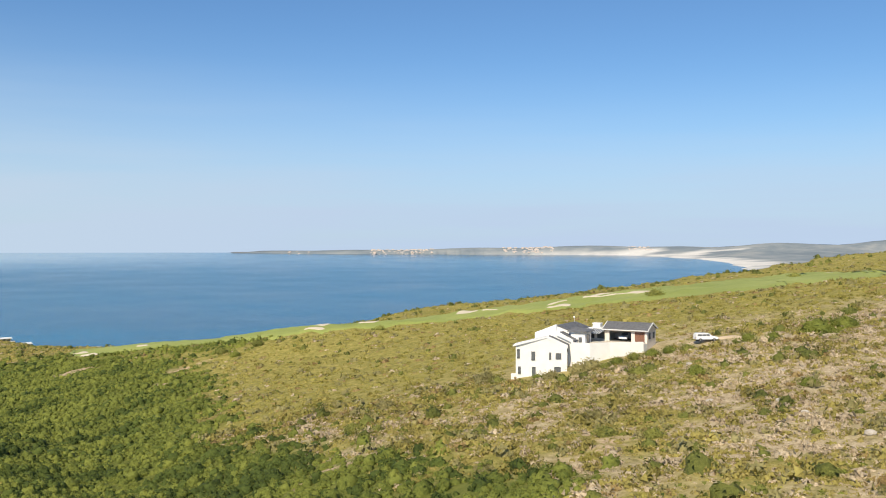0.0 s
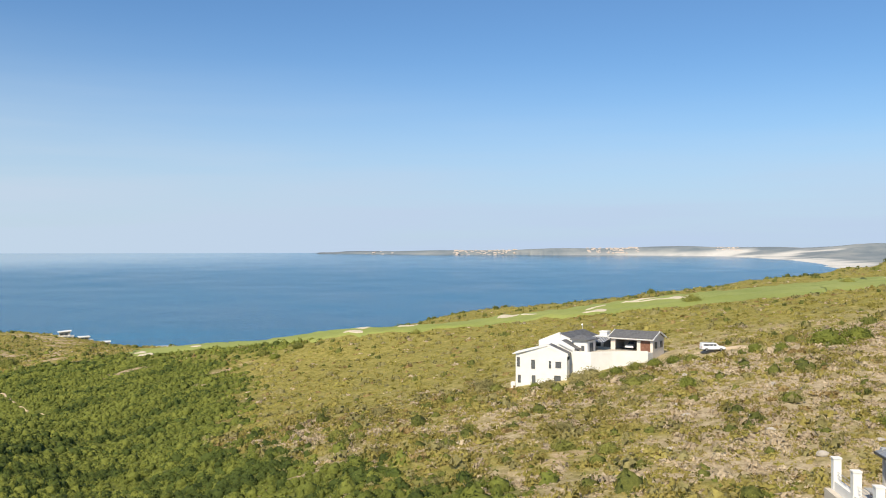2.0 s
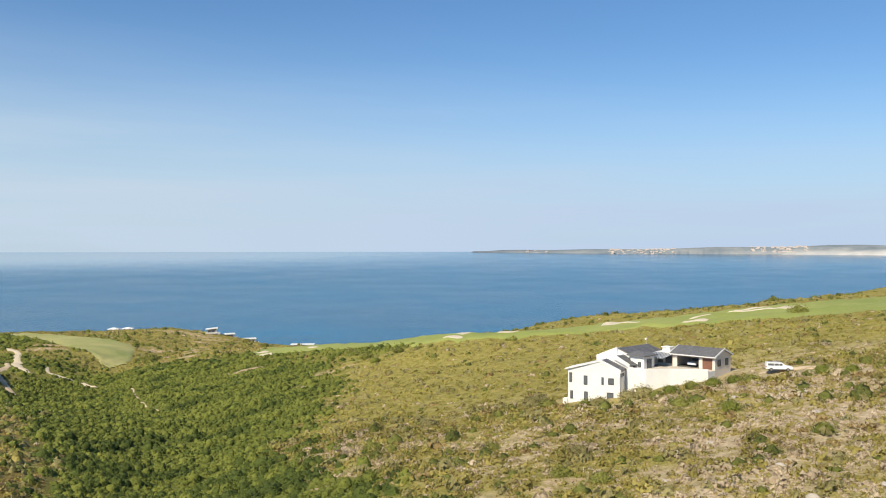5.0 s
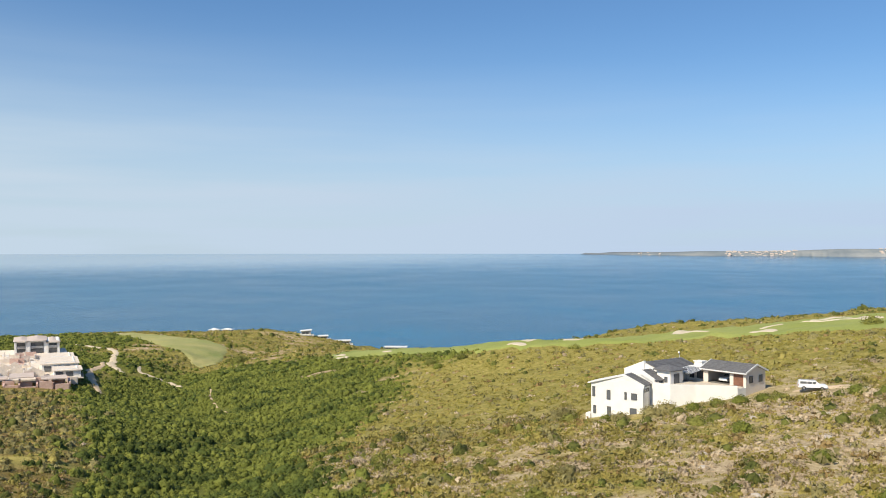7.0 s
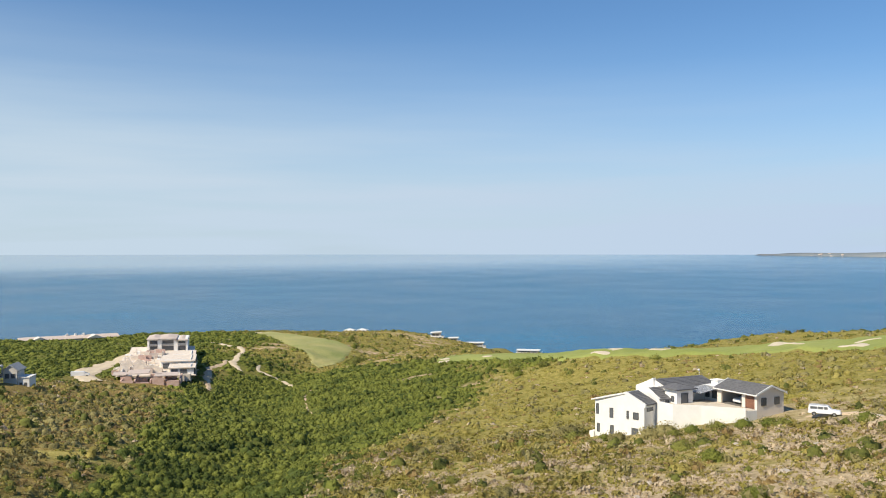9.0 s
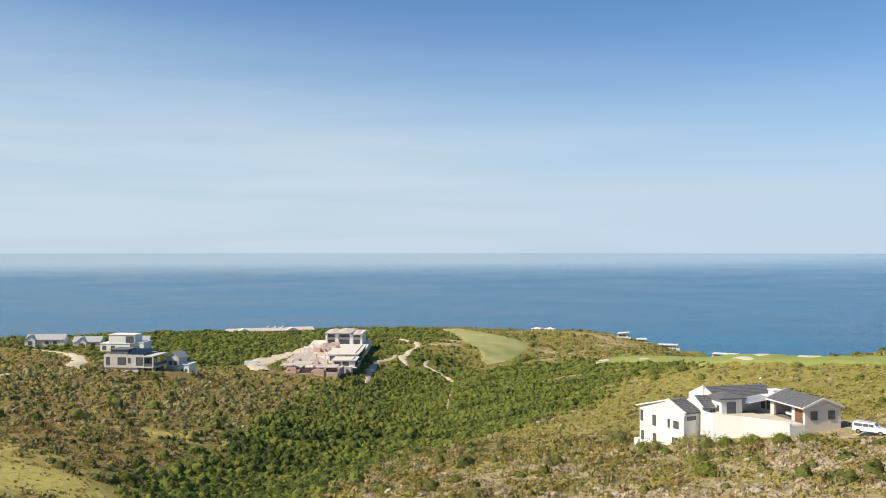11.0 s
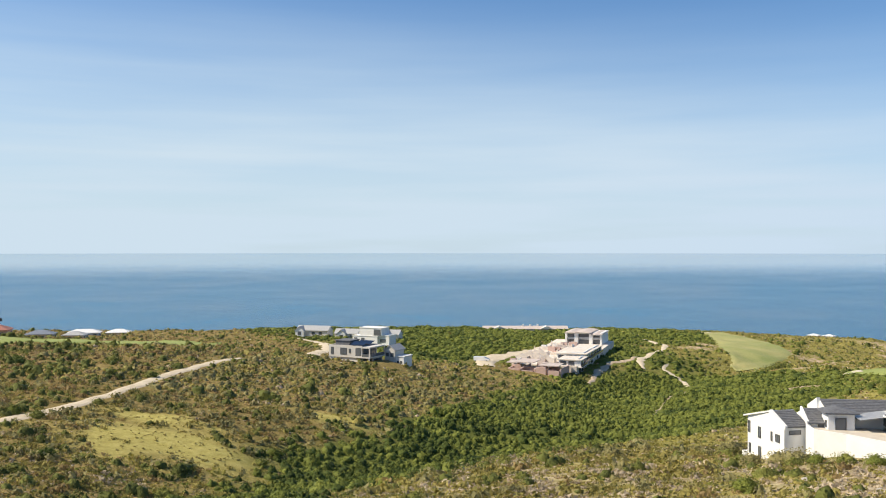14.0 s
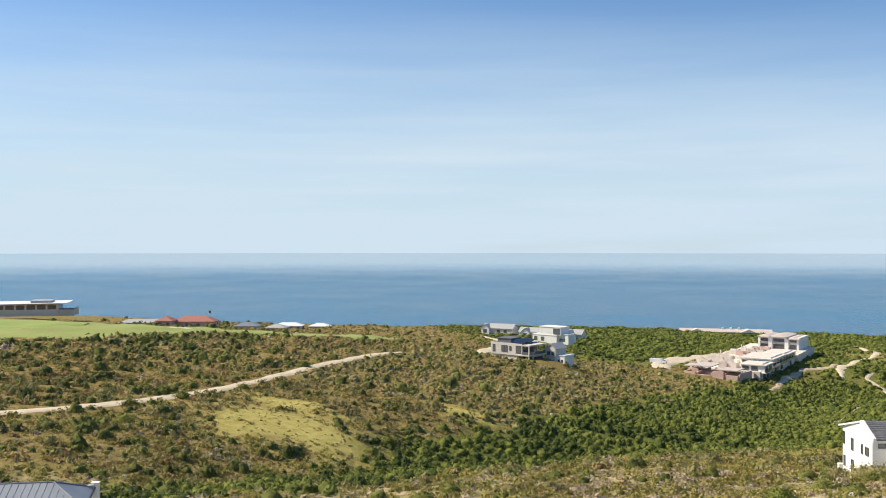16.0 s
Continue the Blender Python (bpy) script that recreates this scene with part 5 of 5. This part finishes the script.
def long_building():
    h = thing("long_lodge", (-425, 362, base_z(-425, 362) - 0.8), 68, "long pale lodge with low gabled roofs on the cliff edge", "building")
    part("wall", Shape().box(-28, 28, -5, 5, -4, 2.4), CREAM, h)
    part("roof", extrude([(-6.0, 2.3), (6.0, 2.3), (0.0, 4.0)], -29, 29, 'u'), BEIGE, h)
    for x in (-18, 14):
        part("cross_gable", extrude([(x - 5, 2.2), (x + 5, 2.2), (x, 4.3)], -7.5, 0.0), CREAM, h)
    for k in range(7):
        wall_window(h, (-28, -5), (28, -5), 8 * k + 2.5, 0.2, 3.0, 1.6, bars=1)
    for x in (-2, 3, 8):
        part("chimney", Shape().box(x, x + 1.2, -1, 0.4, 3.0, 5.0), WHITE, h)


long_building()
# Houses on the seaward point
def point_house(x, y, z, t, w, d, hgt, label, wall=WHITE, rise=0.7):
    h = boxes_house("cliff_house", (x, y, z), t, label, ((-w / 2, w / 2, -d / 2, d / 2, -6.0, hgt * 0.5, wall), (-w / 2 + 1.0, w / 2 - 2.2, -d / 2 + 1, d / 2, hgt * 0.5 + 0.3, hgt - 0.4, GREY_WALL)),
                    tuple(((-w / 2, -d / 2), (w / 2, -d / 2), 0.6 + 2.9 * k, 0.4, 2.3, hgt * 0.5 - 0.8, 1) for k in range(int((w - 0.6) / 2.9)))
                    + tuple(((-w / 2 + 1, -d / 2 + 1), (w / 2 - 2.2, -d / 2 + 1), 0.5 + 2.6 * k, hgt * 0.5 + 0.6, 2.1, hgt * 0.5 - 1.4, 1) for k in range(int((w - 3.6) / 2.6))), group="houses on the seaward point")
    part("mono_pitch_roof", Shape().prism([(-w / 2, -d / 2 - 0.4), (w / 2 - 1.4, -d / 2 - 0.4), (w / 2 - 1.4, d / 2 + 0.4), (-w / 2, d / 2 + 0.4)], [hgt - 0.1, hgt - 0.1 + rise, hgt - 0.1 + rise, hgt - 0.1], [hgt + 0.2, hgt + 0.2 + rise, hgt + 0.2 + rise, hgt + 0.2]), TRIM, h)
    part("balcony", Shape().box(-w / 2, w / 2, -d / 2 - 1.6, -d / 2, -0.2, 0.1), CONCRETE, h)
    part("balustrade", Shape().box(-w / 2, w / 2, -d / 2 - 1.6, -d / 2 - 1.55, 0.1, 1.0), GLASS, h)
    for k in range(3):
        x0 = -w / 2 + 0.2 + k * (w - 0.7) / 2
        part("post", Shape().box(x0, x0 + 0.25, -d / 2 - 1.5, -d / 2 - 1.25, -5.0, -0.2), CONCRETE, h)
    return h


point_house(-295, 577, 20.3, 30, 10, 8, 5.4, "white modern house with a tilted flat roof on the point")
point_house(-287, 588, 17.2, 35, 9, 8, 4.2, "white modern house stepping down the point", rise=0.2)
point_house(-306, 649, 6.8, 30, 17, 9, 4.6, "white flat-roofed house at the tip of the point", rise=0.2)
point_house(-263, 661, 3.0, 20, 20, 9, 4.0, "low grey house with dark windows at the cliff edge", GREY_WALL, 0.0)
for x, y in ((-360, 570), (-366, 562)):
    hip_house("cliff_bungalow", (x, y, base_z(x, y)), 25, "small white-roofed bungalow on the cliff edge", 7, 6, 1.8, 1.3, TRIM, WHITE, 2, "bungalows on the cliff edge")


# ---------------------------------------------------------------- shrubs, heath and thicket
LOTS = ((31, 172, 6, 0), (22, 168, 11, 0), (36, 172, 9, 0), (48.6, 165.6, 4, 0), (46, 67, 12, 0), (-178, 166, 9, 0), (-172, 172, 8, 0), (-180, 172, 9, 0), (-300, 212, 13, 0), (-360, 200, 12, 0), (-345, 215, 12, 0), (-338, 226, 10, 0),
        (-298, 38, 18, 0), (-234, 239, 5, 0), (-212, 252, 12, 0), (-228, 268, 14, 0), (-245, 282, 14, 0), (-262, 298, 14, 0), (-278, 314, 14, 0), (-290, 328, 13, 0), (-385, -50, 28, 0), (-425, 362, 16, 0))


def free_spots(n, x0, x1, y0, y1, rng):
    x, y = rng.uniform(x0, x1, n), rng.uniform(y0, y1, n)
    ok = inland(x, y) > 3
    for cx, cy, r, _ in LOTS:
        ok &= np.hypot(x - cx, y - cy) > r
    for a, b in ((FAIRWAY_LOW, FAIRWAY_HIGH), (HEAD_A, HEAD_B), (WEST_A, WEST_B), (YARD_A, YARD_B)):
        ok &= ~in_ribbon(x, y, a, b)
    for line, w in [(ROAD, 2.2)] + list(zip(TRACKS, (2.6, 1.9, 0.9, 2.3))) + list(zip(DRIVES, (1.8, 4.0, 2.2))):
        d, _ = near_line(x, y, np.column_stack([np.array(line, float), np.zeros(len(line))]))
        ok &= d > w
    return x[ok], y[ok]


def clump_template(rng, leaves, flat, size, segs=7, rings=2, core=0.86):
    """One shrub of unit radius: an uneven mound of foliage with leaf sprays breaking its outline. Triangles."""
    lobes = [(rng.uniform(0, math.tau), rng.uniform(0.15, 0.4)) for _ in range(4)]

    def reach(a, up):
        return 0.80 + sum(s * math.cos(a - c) ** 3 for c, s in lobes) * 0.6 * math.cos(up) + rng.uniform(-0.24, 0.24)
    grid = []
    for k in range(rings + 1):
        up = k / (rings + 0.6) * math.pi / 2
        row = []
        for s in range(segs):
            a = (s + 0.5 * (k % 2)) / segs * math.tau
            r = reach(a, up) * core
            row.append(np.array((r * math.cos(a) * math.cos(up), r * math.sin(a) * math.cos(up), (0.1 + 1.05 * r * math.sin(up)) * flat if k else -0.12)))
        grid.append(row)
    top = np.array((rng.uniform(-0.2, 0.2), rng.uniform(-0.2, 0.2), flat * rng.uniform(0.85, 1.1)))
    V, T = [p for row in grid for p in row] + [top], []
    for k in range(rings):
        for s in range(segs):
            a, b, c, d = k * segs + s, k * segs + (s + 1) % segs, (k + 1) * segs + s, (k + 1) * segs + (s + 1) % segs
            T += [(a, b, d), (a, d, c)]
    T += [(rings * segs + s, rings * segs + (s + 1) % segs, len(V) - 1) for s in range(segs)]
    for _ in range(leaves):
        up, a = math.asin(rng.uniform(0.05, 1)), rng.uniform(0, math.tau)
        r = reach(a, up) * rng.uniform(0.88, 1.24)
        c = np.array((r * math.cos(a) * math.cos(up), r * math.sin(a) * math.cos(up), (0.08 + 1.0 * r * math.sin(up)) * flat))
        n = c / np.linalg.norm(c) + rng.normal(size=3) * 0.5
        n /= np.linalg.norm(n)
        t = np.cross(n, rng.normal(size=3))
        t /= np.linalg.norm(t)
        b = np.cross(n, t)
        s = size * rng.uniform(0.6, 1.4)
        o = len(V)
        V += [c - t * s - b * s * 0.5, c + t * s - b * s * 0.5 + n * s * 0.3, c + b * s + n * s * 0.5]
        T.append((o, o + 1, o + 2))
    return np.array(V), np.array(T)


def scatter(name, mat, x, y, radius, flat, leaves, size, seed, label, category="shrubs", sink=0.08, segs=7, rings=2, core=0.86):
    rng = np.random.RandomState(seed)
    temps = [clump_template(rng, leaves, flat, size, segs, rings, core) for _ in range(9)]
    z = ground_at(x, y)
    pick = rng.randint(len(temps), size=len(x))
    ang = rng.uniform(0, math.tau, len(x))
    tall = rng.uniform(0.75, 1.3, len(x))
    vs, fs, base = [], [], 0
    for k, (V, T) in enumerate(temps):
        m = pick == k
        n = int(m.sum())
        if not n:
            continue
        c, s, r = np.cos(ang[m])[:, None], np.sin(ang[m])[:, None], radius[m][:, None]
        P = np.stack([(V[:, 0] * c - V[:, 1] * s) * r + x[m][:, None], (V[:, 0] * s + V[:, 1] * c) * r + y[m][:, None],
                      V[:, 2] * r * tall[m][:, None] + (z[m] - sink * radius[m])[:, None]], -1)
        vs.append(P.reshape(-1, 3))
        fs.append((T[None] + base + (np.arange(n) * len(V))[:, None, None]).reshape(-1, 3))
        base += n * len(V)
    bulk(name, np.concatenate(vs), np.concatenate(fs), mat, label, category, "stuff", True)


def unseen(x, y):
    """The side behind the houses that the camera never sees, where the heath is kept thin."""
    return ((x > -12) & (y < 52)) | ((x > 78) & (y < 120)) | ((x > 50) & (y < 88)) | (y < 8)


def bush_sizes(rng, n, mid, spread, most):
    """Radii with many small and a few large."""
    return np.clip(mid * np.exp(rng.normal(0, spread, n)), mid * 0.45, most)


def plant():
    rng = np.random.RandomState(77)
    chance = lambda x: rng.uniform(0, 1, len(x))
    # thicket of the gully and the green plateau
    x, y = free_spots(200000, -470, 60, 40, 560, rng)
    th = thicket_at(x, y)
    m = (chance(x) < th) & (chance(x) > blob(x, y, SCARS) * 1.1)
    x, y = x[m], y[m]
    near = (y < 330) & (x > -222)
    m = chance(x) < np.where(near, 1.0, 0.28)
    x, y, near = x[m], y[m], near[m]
    r = np.where(near, bush_sizes(rng, len(x), 0.80, 0.36, 2.1), bush_sizes(rng, len(x), 1.6, 0.34, 3.2))
    lump = waves(x, y, 61, 26) + 0.7 * waves(x, y, 62, 9)
    pick = 0.5 * chance(x) + 0.30 * lump + 0.25 - 0.30 * np.exp(-((x + 45) ** 2 + (y - 125) ** 2) / 55 ** 2)
    close = near & (y < 165) & (x > -80)
    for nm, mk, lf, lab in (("thicket_shrubs", pick > 0.26, "thicket", "dense green coastal thicket in the gully"), ("dark_thicket_shrubs", pick <= 0.26, "dark", "dark green thicket bushes in the gully")):
        sel = mk & near & ~close
        scatter(nm, LEAF[lf], x[sel], y[sel], r[sel], 0.78, 10, 0.17, 5, lab, segs=6, rings=2)
        sel = mk & close
        scatter("close_" + nm, LEAF[lf], x[sel], y[sel], r[sel], 0.85, 30, 0.11, 5, lab, segs=8, rings=3)
        sel = mk & ~near
        scatter("far_" + nm, LEAF[lf], x[sel], y[sel], r[sel], 0.50, 8, 0.20, 6, lab, segs=6, rings=2)

    # open heath: low shrubs in several tones, in drifts
    x, y = free_spots(235000, -470, 235, -30, 640, rng)
    meadow = blob(x, y, MEADOWS)
    m = (chance(x) > thicket_at(x, y) * 1.05) & (chance(x) > meadow * 1.02) & (chance(x) > blob(x, y, SCARS) * 0.85)
    m &= ~unseen(x, y) | (chance(x) < 0.2)
    x, y = x[m], y[m]
    eye = np.hypot(x - 50, y - 50)
    m = chance(x) < np.clip(1.0 - (eye - 150) / 260, np.where((y > 350) & (x < -175), 0.42, 0.20), 1) * np.where(x < -30, 1.0, 0.85)
    x, y, eye = x[m], y[m], eye[m]
    pale = pale_at(x, y)
    west = np.clip((-30 - x) / 25, 0, 1) * np.clip((235 - y) / 40, 0, 1) * ~east_of_gully(x, y)
    moor = ((x < -70) & (y < 84.5 - (x + 93) * 0.52)) * 1.0
    beyond = (x > -110) & (y > 172)
    coast = np.clip(1 - (inland(x, y) - 20) / 40, 0, 1) * (x > -60) * (y > 300)
    lush = (x < 10) & (x > -62) & (y < 92)
    drift, knot = waves(x, y, 71, 30), waves(x, y, 74, 13)
    n = len(x)
    share = np.stack([
        np.where(beyond, 0.10, 0.34) + 0.08 * drift,                                      # olive
        0.03 + 0.62 * pale * (1 - west),                                                  # grey twigs
        0.05 + 0.16 * west + 0.40 * moor + 0.15 * lush + 0.05 * (drift > 0.4),                          # brown
        np.clip(0.045 + 0.20 * west * np.clip(0.3 + knot, 0, 2) + 0.08 * np.clip(knot - 0.2, 0, 1) + 0.55 * coast + 0.45 * lush * np.clip(0.5 + knot, 0, 1) + 0.40 * (x < -60) * (y < 78) * (drift > -0.2), 0.01, 1) * np.where(beyond & (coast < 0.1), 0.35, 1.0),   # bushes
        0.14 + 0.10 * np.clip(-knot, 0, 1),                                               # straw
        np.where(beyond, 0.75, 0.12) + 0.06 * drift + 0.25 * (y > 350) * (x < -175),                                      # yellow
        0.10 + 0.34 * west * (1 - moor) + 0.12 * np.clip(drift, 0, 1)], 1)                # sage
    share = np.clip(share, 0.005, None)
    edge = np.cumsum(share / share.sum(1, keepdims=True), 1)
    kind = (chance(x)[:, None] > edge).sum(1).clip(0, 6)
    spec = (("heath_shrubs", "olive", 0.56, 0.78, 1.8, "low olive heath covering the slope"), ("dry_heath_shrubs", "grey", 0.50, 0.68, 1.6, "grey dry twiggy heath on the slope"),
            ("brown_heath_shrubs", "brown", 0.50, 0.74, 1.6, "brown-red low heath"), ("bush_shrubs", "bush", 0.80, 1.02, 2.5, "scattered dark green bushes on the heath"),
            ("grass_tufts", "grass", 0.34, 0.55, 1.0, "straw-coloured grass tufts"), ("yellow_heath_shrubs", "yellow", 0.26, 0.80, 1.7, "fine yellow-olive heath on the slope"),
            ("sage_shrubs", "sage", 0.62, 0.85, 1.9, "grey-green sage shrubs on the hillside"))
    for k, (nm, lf, fl, mid, most, lab) in enumerate(spec):
        big = k == 3
        r = bush_sizes(rng, n, mid, 0.42, most) * np.where(beyond, 0.75, 1.0)
        sel = (kind == k) & (eye < 150)
        if sel.any():
            scatter(nm, LEAF[lf], x[sel], y[sel], r[sel], fl, 34 if big else 26, 0.11 if big else 0.20, 9 + k, lab, segs=8 if big else 6, rings=2 if big else 1, core=0.80 if big else 0.62)
        sel = (kind == k) & (eye >= 150)
        if sel.any():
            scatter("far_" + nm, LEAF[lf], x[sel], y[sel], r[sel] * 1.25, fl * 0.85, 7, 0.22, 19 + k, lab, segs=6, rings=1)

    # fine low growth that closes the gaps on the slope round the house and on the meadow
    x, y = free_spots(27000, -90, 95, 60, 172, rng)
    meadow = blob(x, y, MEADOWS)
    m = ~unseen(x, y) & (chance(x) > meadow * 0.75) & (chance(x) > thicket_at(x, y)) & (chance(x) > blob(x, y, SCARS) * 0.7) & ((x > -60) | (meadow > 0.2))
    x, y, meadow = x[m], y[m], meadow[m]
    u = chance(x) - 0.40 * pale_at(x, y) + 0.2 * waves(x, y, 72, 12)
    u = np.where(meadow > 0.25, 0.13 + 0.30 * chance(x), u)
    for k, (lo, hi, lf, nm, lab) in enumerate(((-9, 0.12, "grey", "dry_tufts", "fine grey twigs between the shrubs"), (0.12, 0.42, "grass", "straw_tufts", "straw-coloured grass between the shrubs"),
                                               (0.42, 0.82, "olive", "olive_tufts", "fine olive growth between the shrubs"), (0.82, 9, "thicket", "green_tufts", "fresh green low growth between the shrubs"))):
        m = (u >= lo) & (u < hi)
        scatter(nm, LEAF[lf], x[m], y[m], rng.uniform(0.25, 0.6, int(m.sum())) * np.where(meadow[m] > 0.25, 0.7, 1.0), 0.42, 11, 0.24, 40 + k, lab, segs=5, rings=1)


plant()


# Single large bushes that stand out, each a thing of its own
def bush_meshes():
    out = []
    rng = np.random.RandomState(3)
    for k, lf in enumerate(("hedge", "thicket", "sage", "dark")):
        V, T = clump_template(rng, 620, 0.78, 0.055, 14, 6)
        me = bpy.data.meshes.new("crown")
        me.from_pydata([tuple(p) for p in V], [], [tuple(int(i) for i in q) for q in T])
        me.polygons.foreach_set("use_smooth", [True] * len(T))
        me.materials.append(LEAF[lf])
        out.append(me)
    return out


CROWNS = bush_meshes()
stem = Shape()
for a in range(4):
    stem.tube((0, 0, -0.15), (0.3 * math.cos(a * 1.6), 0.3 * math.sin(a * 1.6), 0.55), 0.06, 0.02, 6)
STEM = stem.mesh("stem", BARK)


def bush(x, y, r, k, label):
    b = thing("bush", (x, y, base_z(x, y)), (x * 37 + y * 11) % 360, label, "bush", "large bushes on the slope")
    c = new("crown", CROWNS[k])
    c.parent, c.scale = b, (r, r, r * 0.9)
    s = new("stem", STEM)
    s.parent, s.scale = b, (r, r, r)


BUSH_LABELS = ("rounded dark green bush on the heath", "bright green leafy bush on the heath", "grey-olive dry bush on the heath", "dark green bush beside the track")
for x, y, r, k in ((-10, 157, 2.0, 2), (8, 167, 2.6, 2), (10, 164, 1.8, 0), (19.5, 160.3, 1.9, 2), (24.2, 160.6, 2.3, 2), (26.8, 161.2, 2.4, 2), (17, 160.5, 1.2, 1), (31, 160.2, 1.5, 1), (34.5, 161.4, 1.6, 0), (38, 162.6, 1.7, 1),
                   (41.5, 163.5, 1.6, 1), (44, 161, 1.7, 0), (29, 158.5, 1.5, 0), (55, 160.5, 1.8, 1), (59, 160, 1.6, 1), (66, 157, 3.6, 1), (71, 158, 3.0, 1), (33, 150, 1.9, 0), (40, 141, 1.8, 1), (20, 110, 1.7, 0), (25, 106, 1.6, 0),
                   (-14, 138.5, 1.9, 0), (-10, 137, 1.6, 0), (7, 131, 1.4, 0), (21, 122, 1.5, 2), (50, 122, 1.6, 1), (56, 104, 1.9, 1), (61, 106, 2.2, 1), (-43.6, 105, 1.6, 0), (-50.6, 108.6, 1.8, 1), (-61, 68, 1.9, 0), (-77, 79, 1.5, 0),
                   (-50, 60, 1.6, 0), (-64, 64, 1.8, 1), (-112, 92, 2.2, 0), (-128, 84, 2.6, 0), (-131, 48, 2.8, 0), (-135, 53, 3.0, 0), (-130, 58, 2.6, 0), (-122, 62, 2.4, 3), (-24, 66, 1.6, 0), (-20, 86, 1.8, 0), (-32, 70, 1.7, 3),
                   (-36, 62, 1.9, 0), (-226, 398, 5.0, 0), (-221, 391, 4.2, 0), (-231, 406, 4.4, 0), (-218, 384, 3.2, 0), (-60, 290, 2.4, 0), (-66, 284, 2.2, 1), (-72, 292, 2.6, 0), (-20, 284, 1.8, 0), (62, 262, 3.0, 0), (118, 300, 2.6, 0)):
    bush(x, y, r, k, BUSH_LABELS[k])

# A few pale rocks on the upper slope
def rocks():
    rng = np.random.RandomState(8)
    for k in range(26):
        x, y = rng.uniform(20, 75), rng.uniform(95, 165)
        if math.hypot(x - 33, y - 170) < 13 or math.hypot(x - 48, y - 166) < 5:
            continue
        bm = bmesh.new()
        bmesh.ops.create_icosphere(bm, subdivisions=2, radius=1)
        for v in bm.verts:
            v.co *= 1 + 0.35 * noise.noise(v.co * 1.3 + Vector((k * 3.1, 0, 0)))
            v.co.z *= 0.55
        me = bpy.data.meshes.new("rock")
        bm.to_mesh(me)
        bm.free()
        me.materials.append(ROCK)
        ob = tagged(new("rock", me), "pale weathered rock half buried in the heath", "rock", "rocks on the slope")
        r = rng.uniform(0.25, 0.7)
        ob.matrix_world = pose(x, y, base_z(x, y) + 0.05, 0, 0, rng.uniform(0, 360)) @ Matrix.Diagonal((r, r * rng.uniform(0.7, 1.2), r, 1))


rocks()
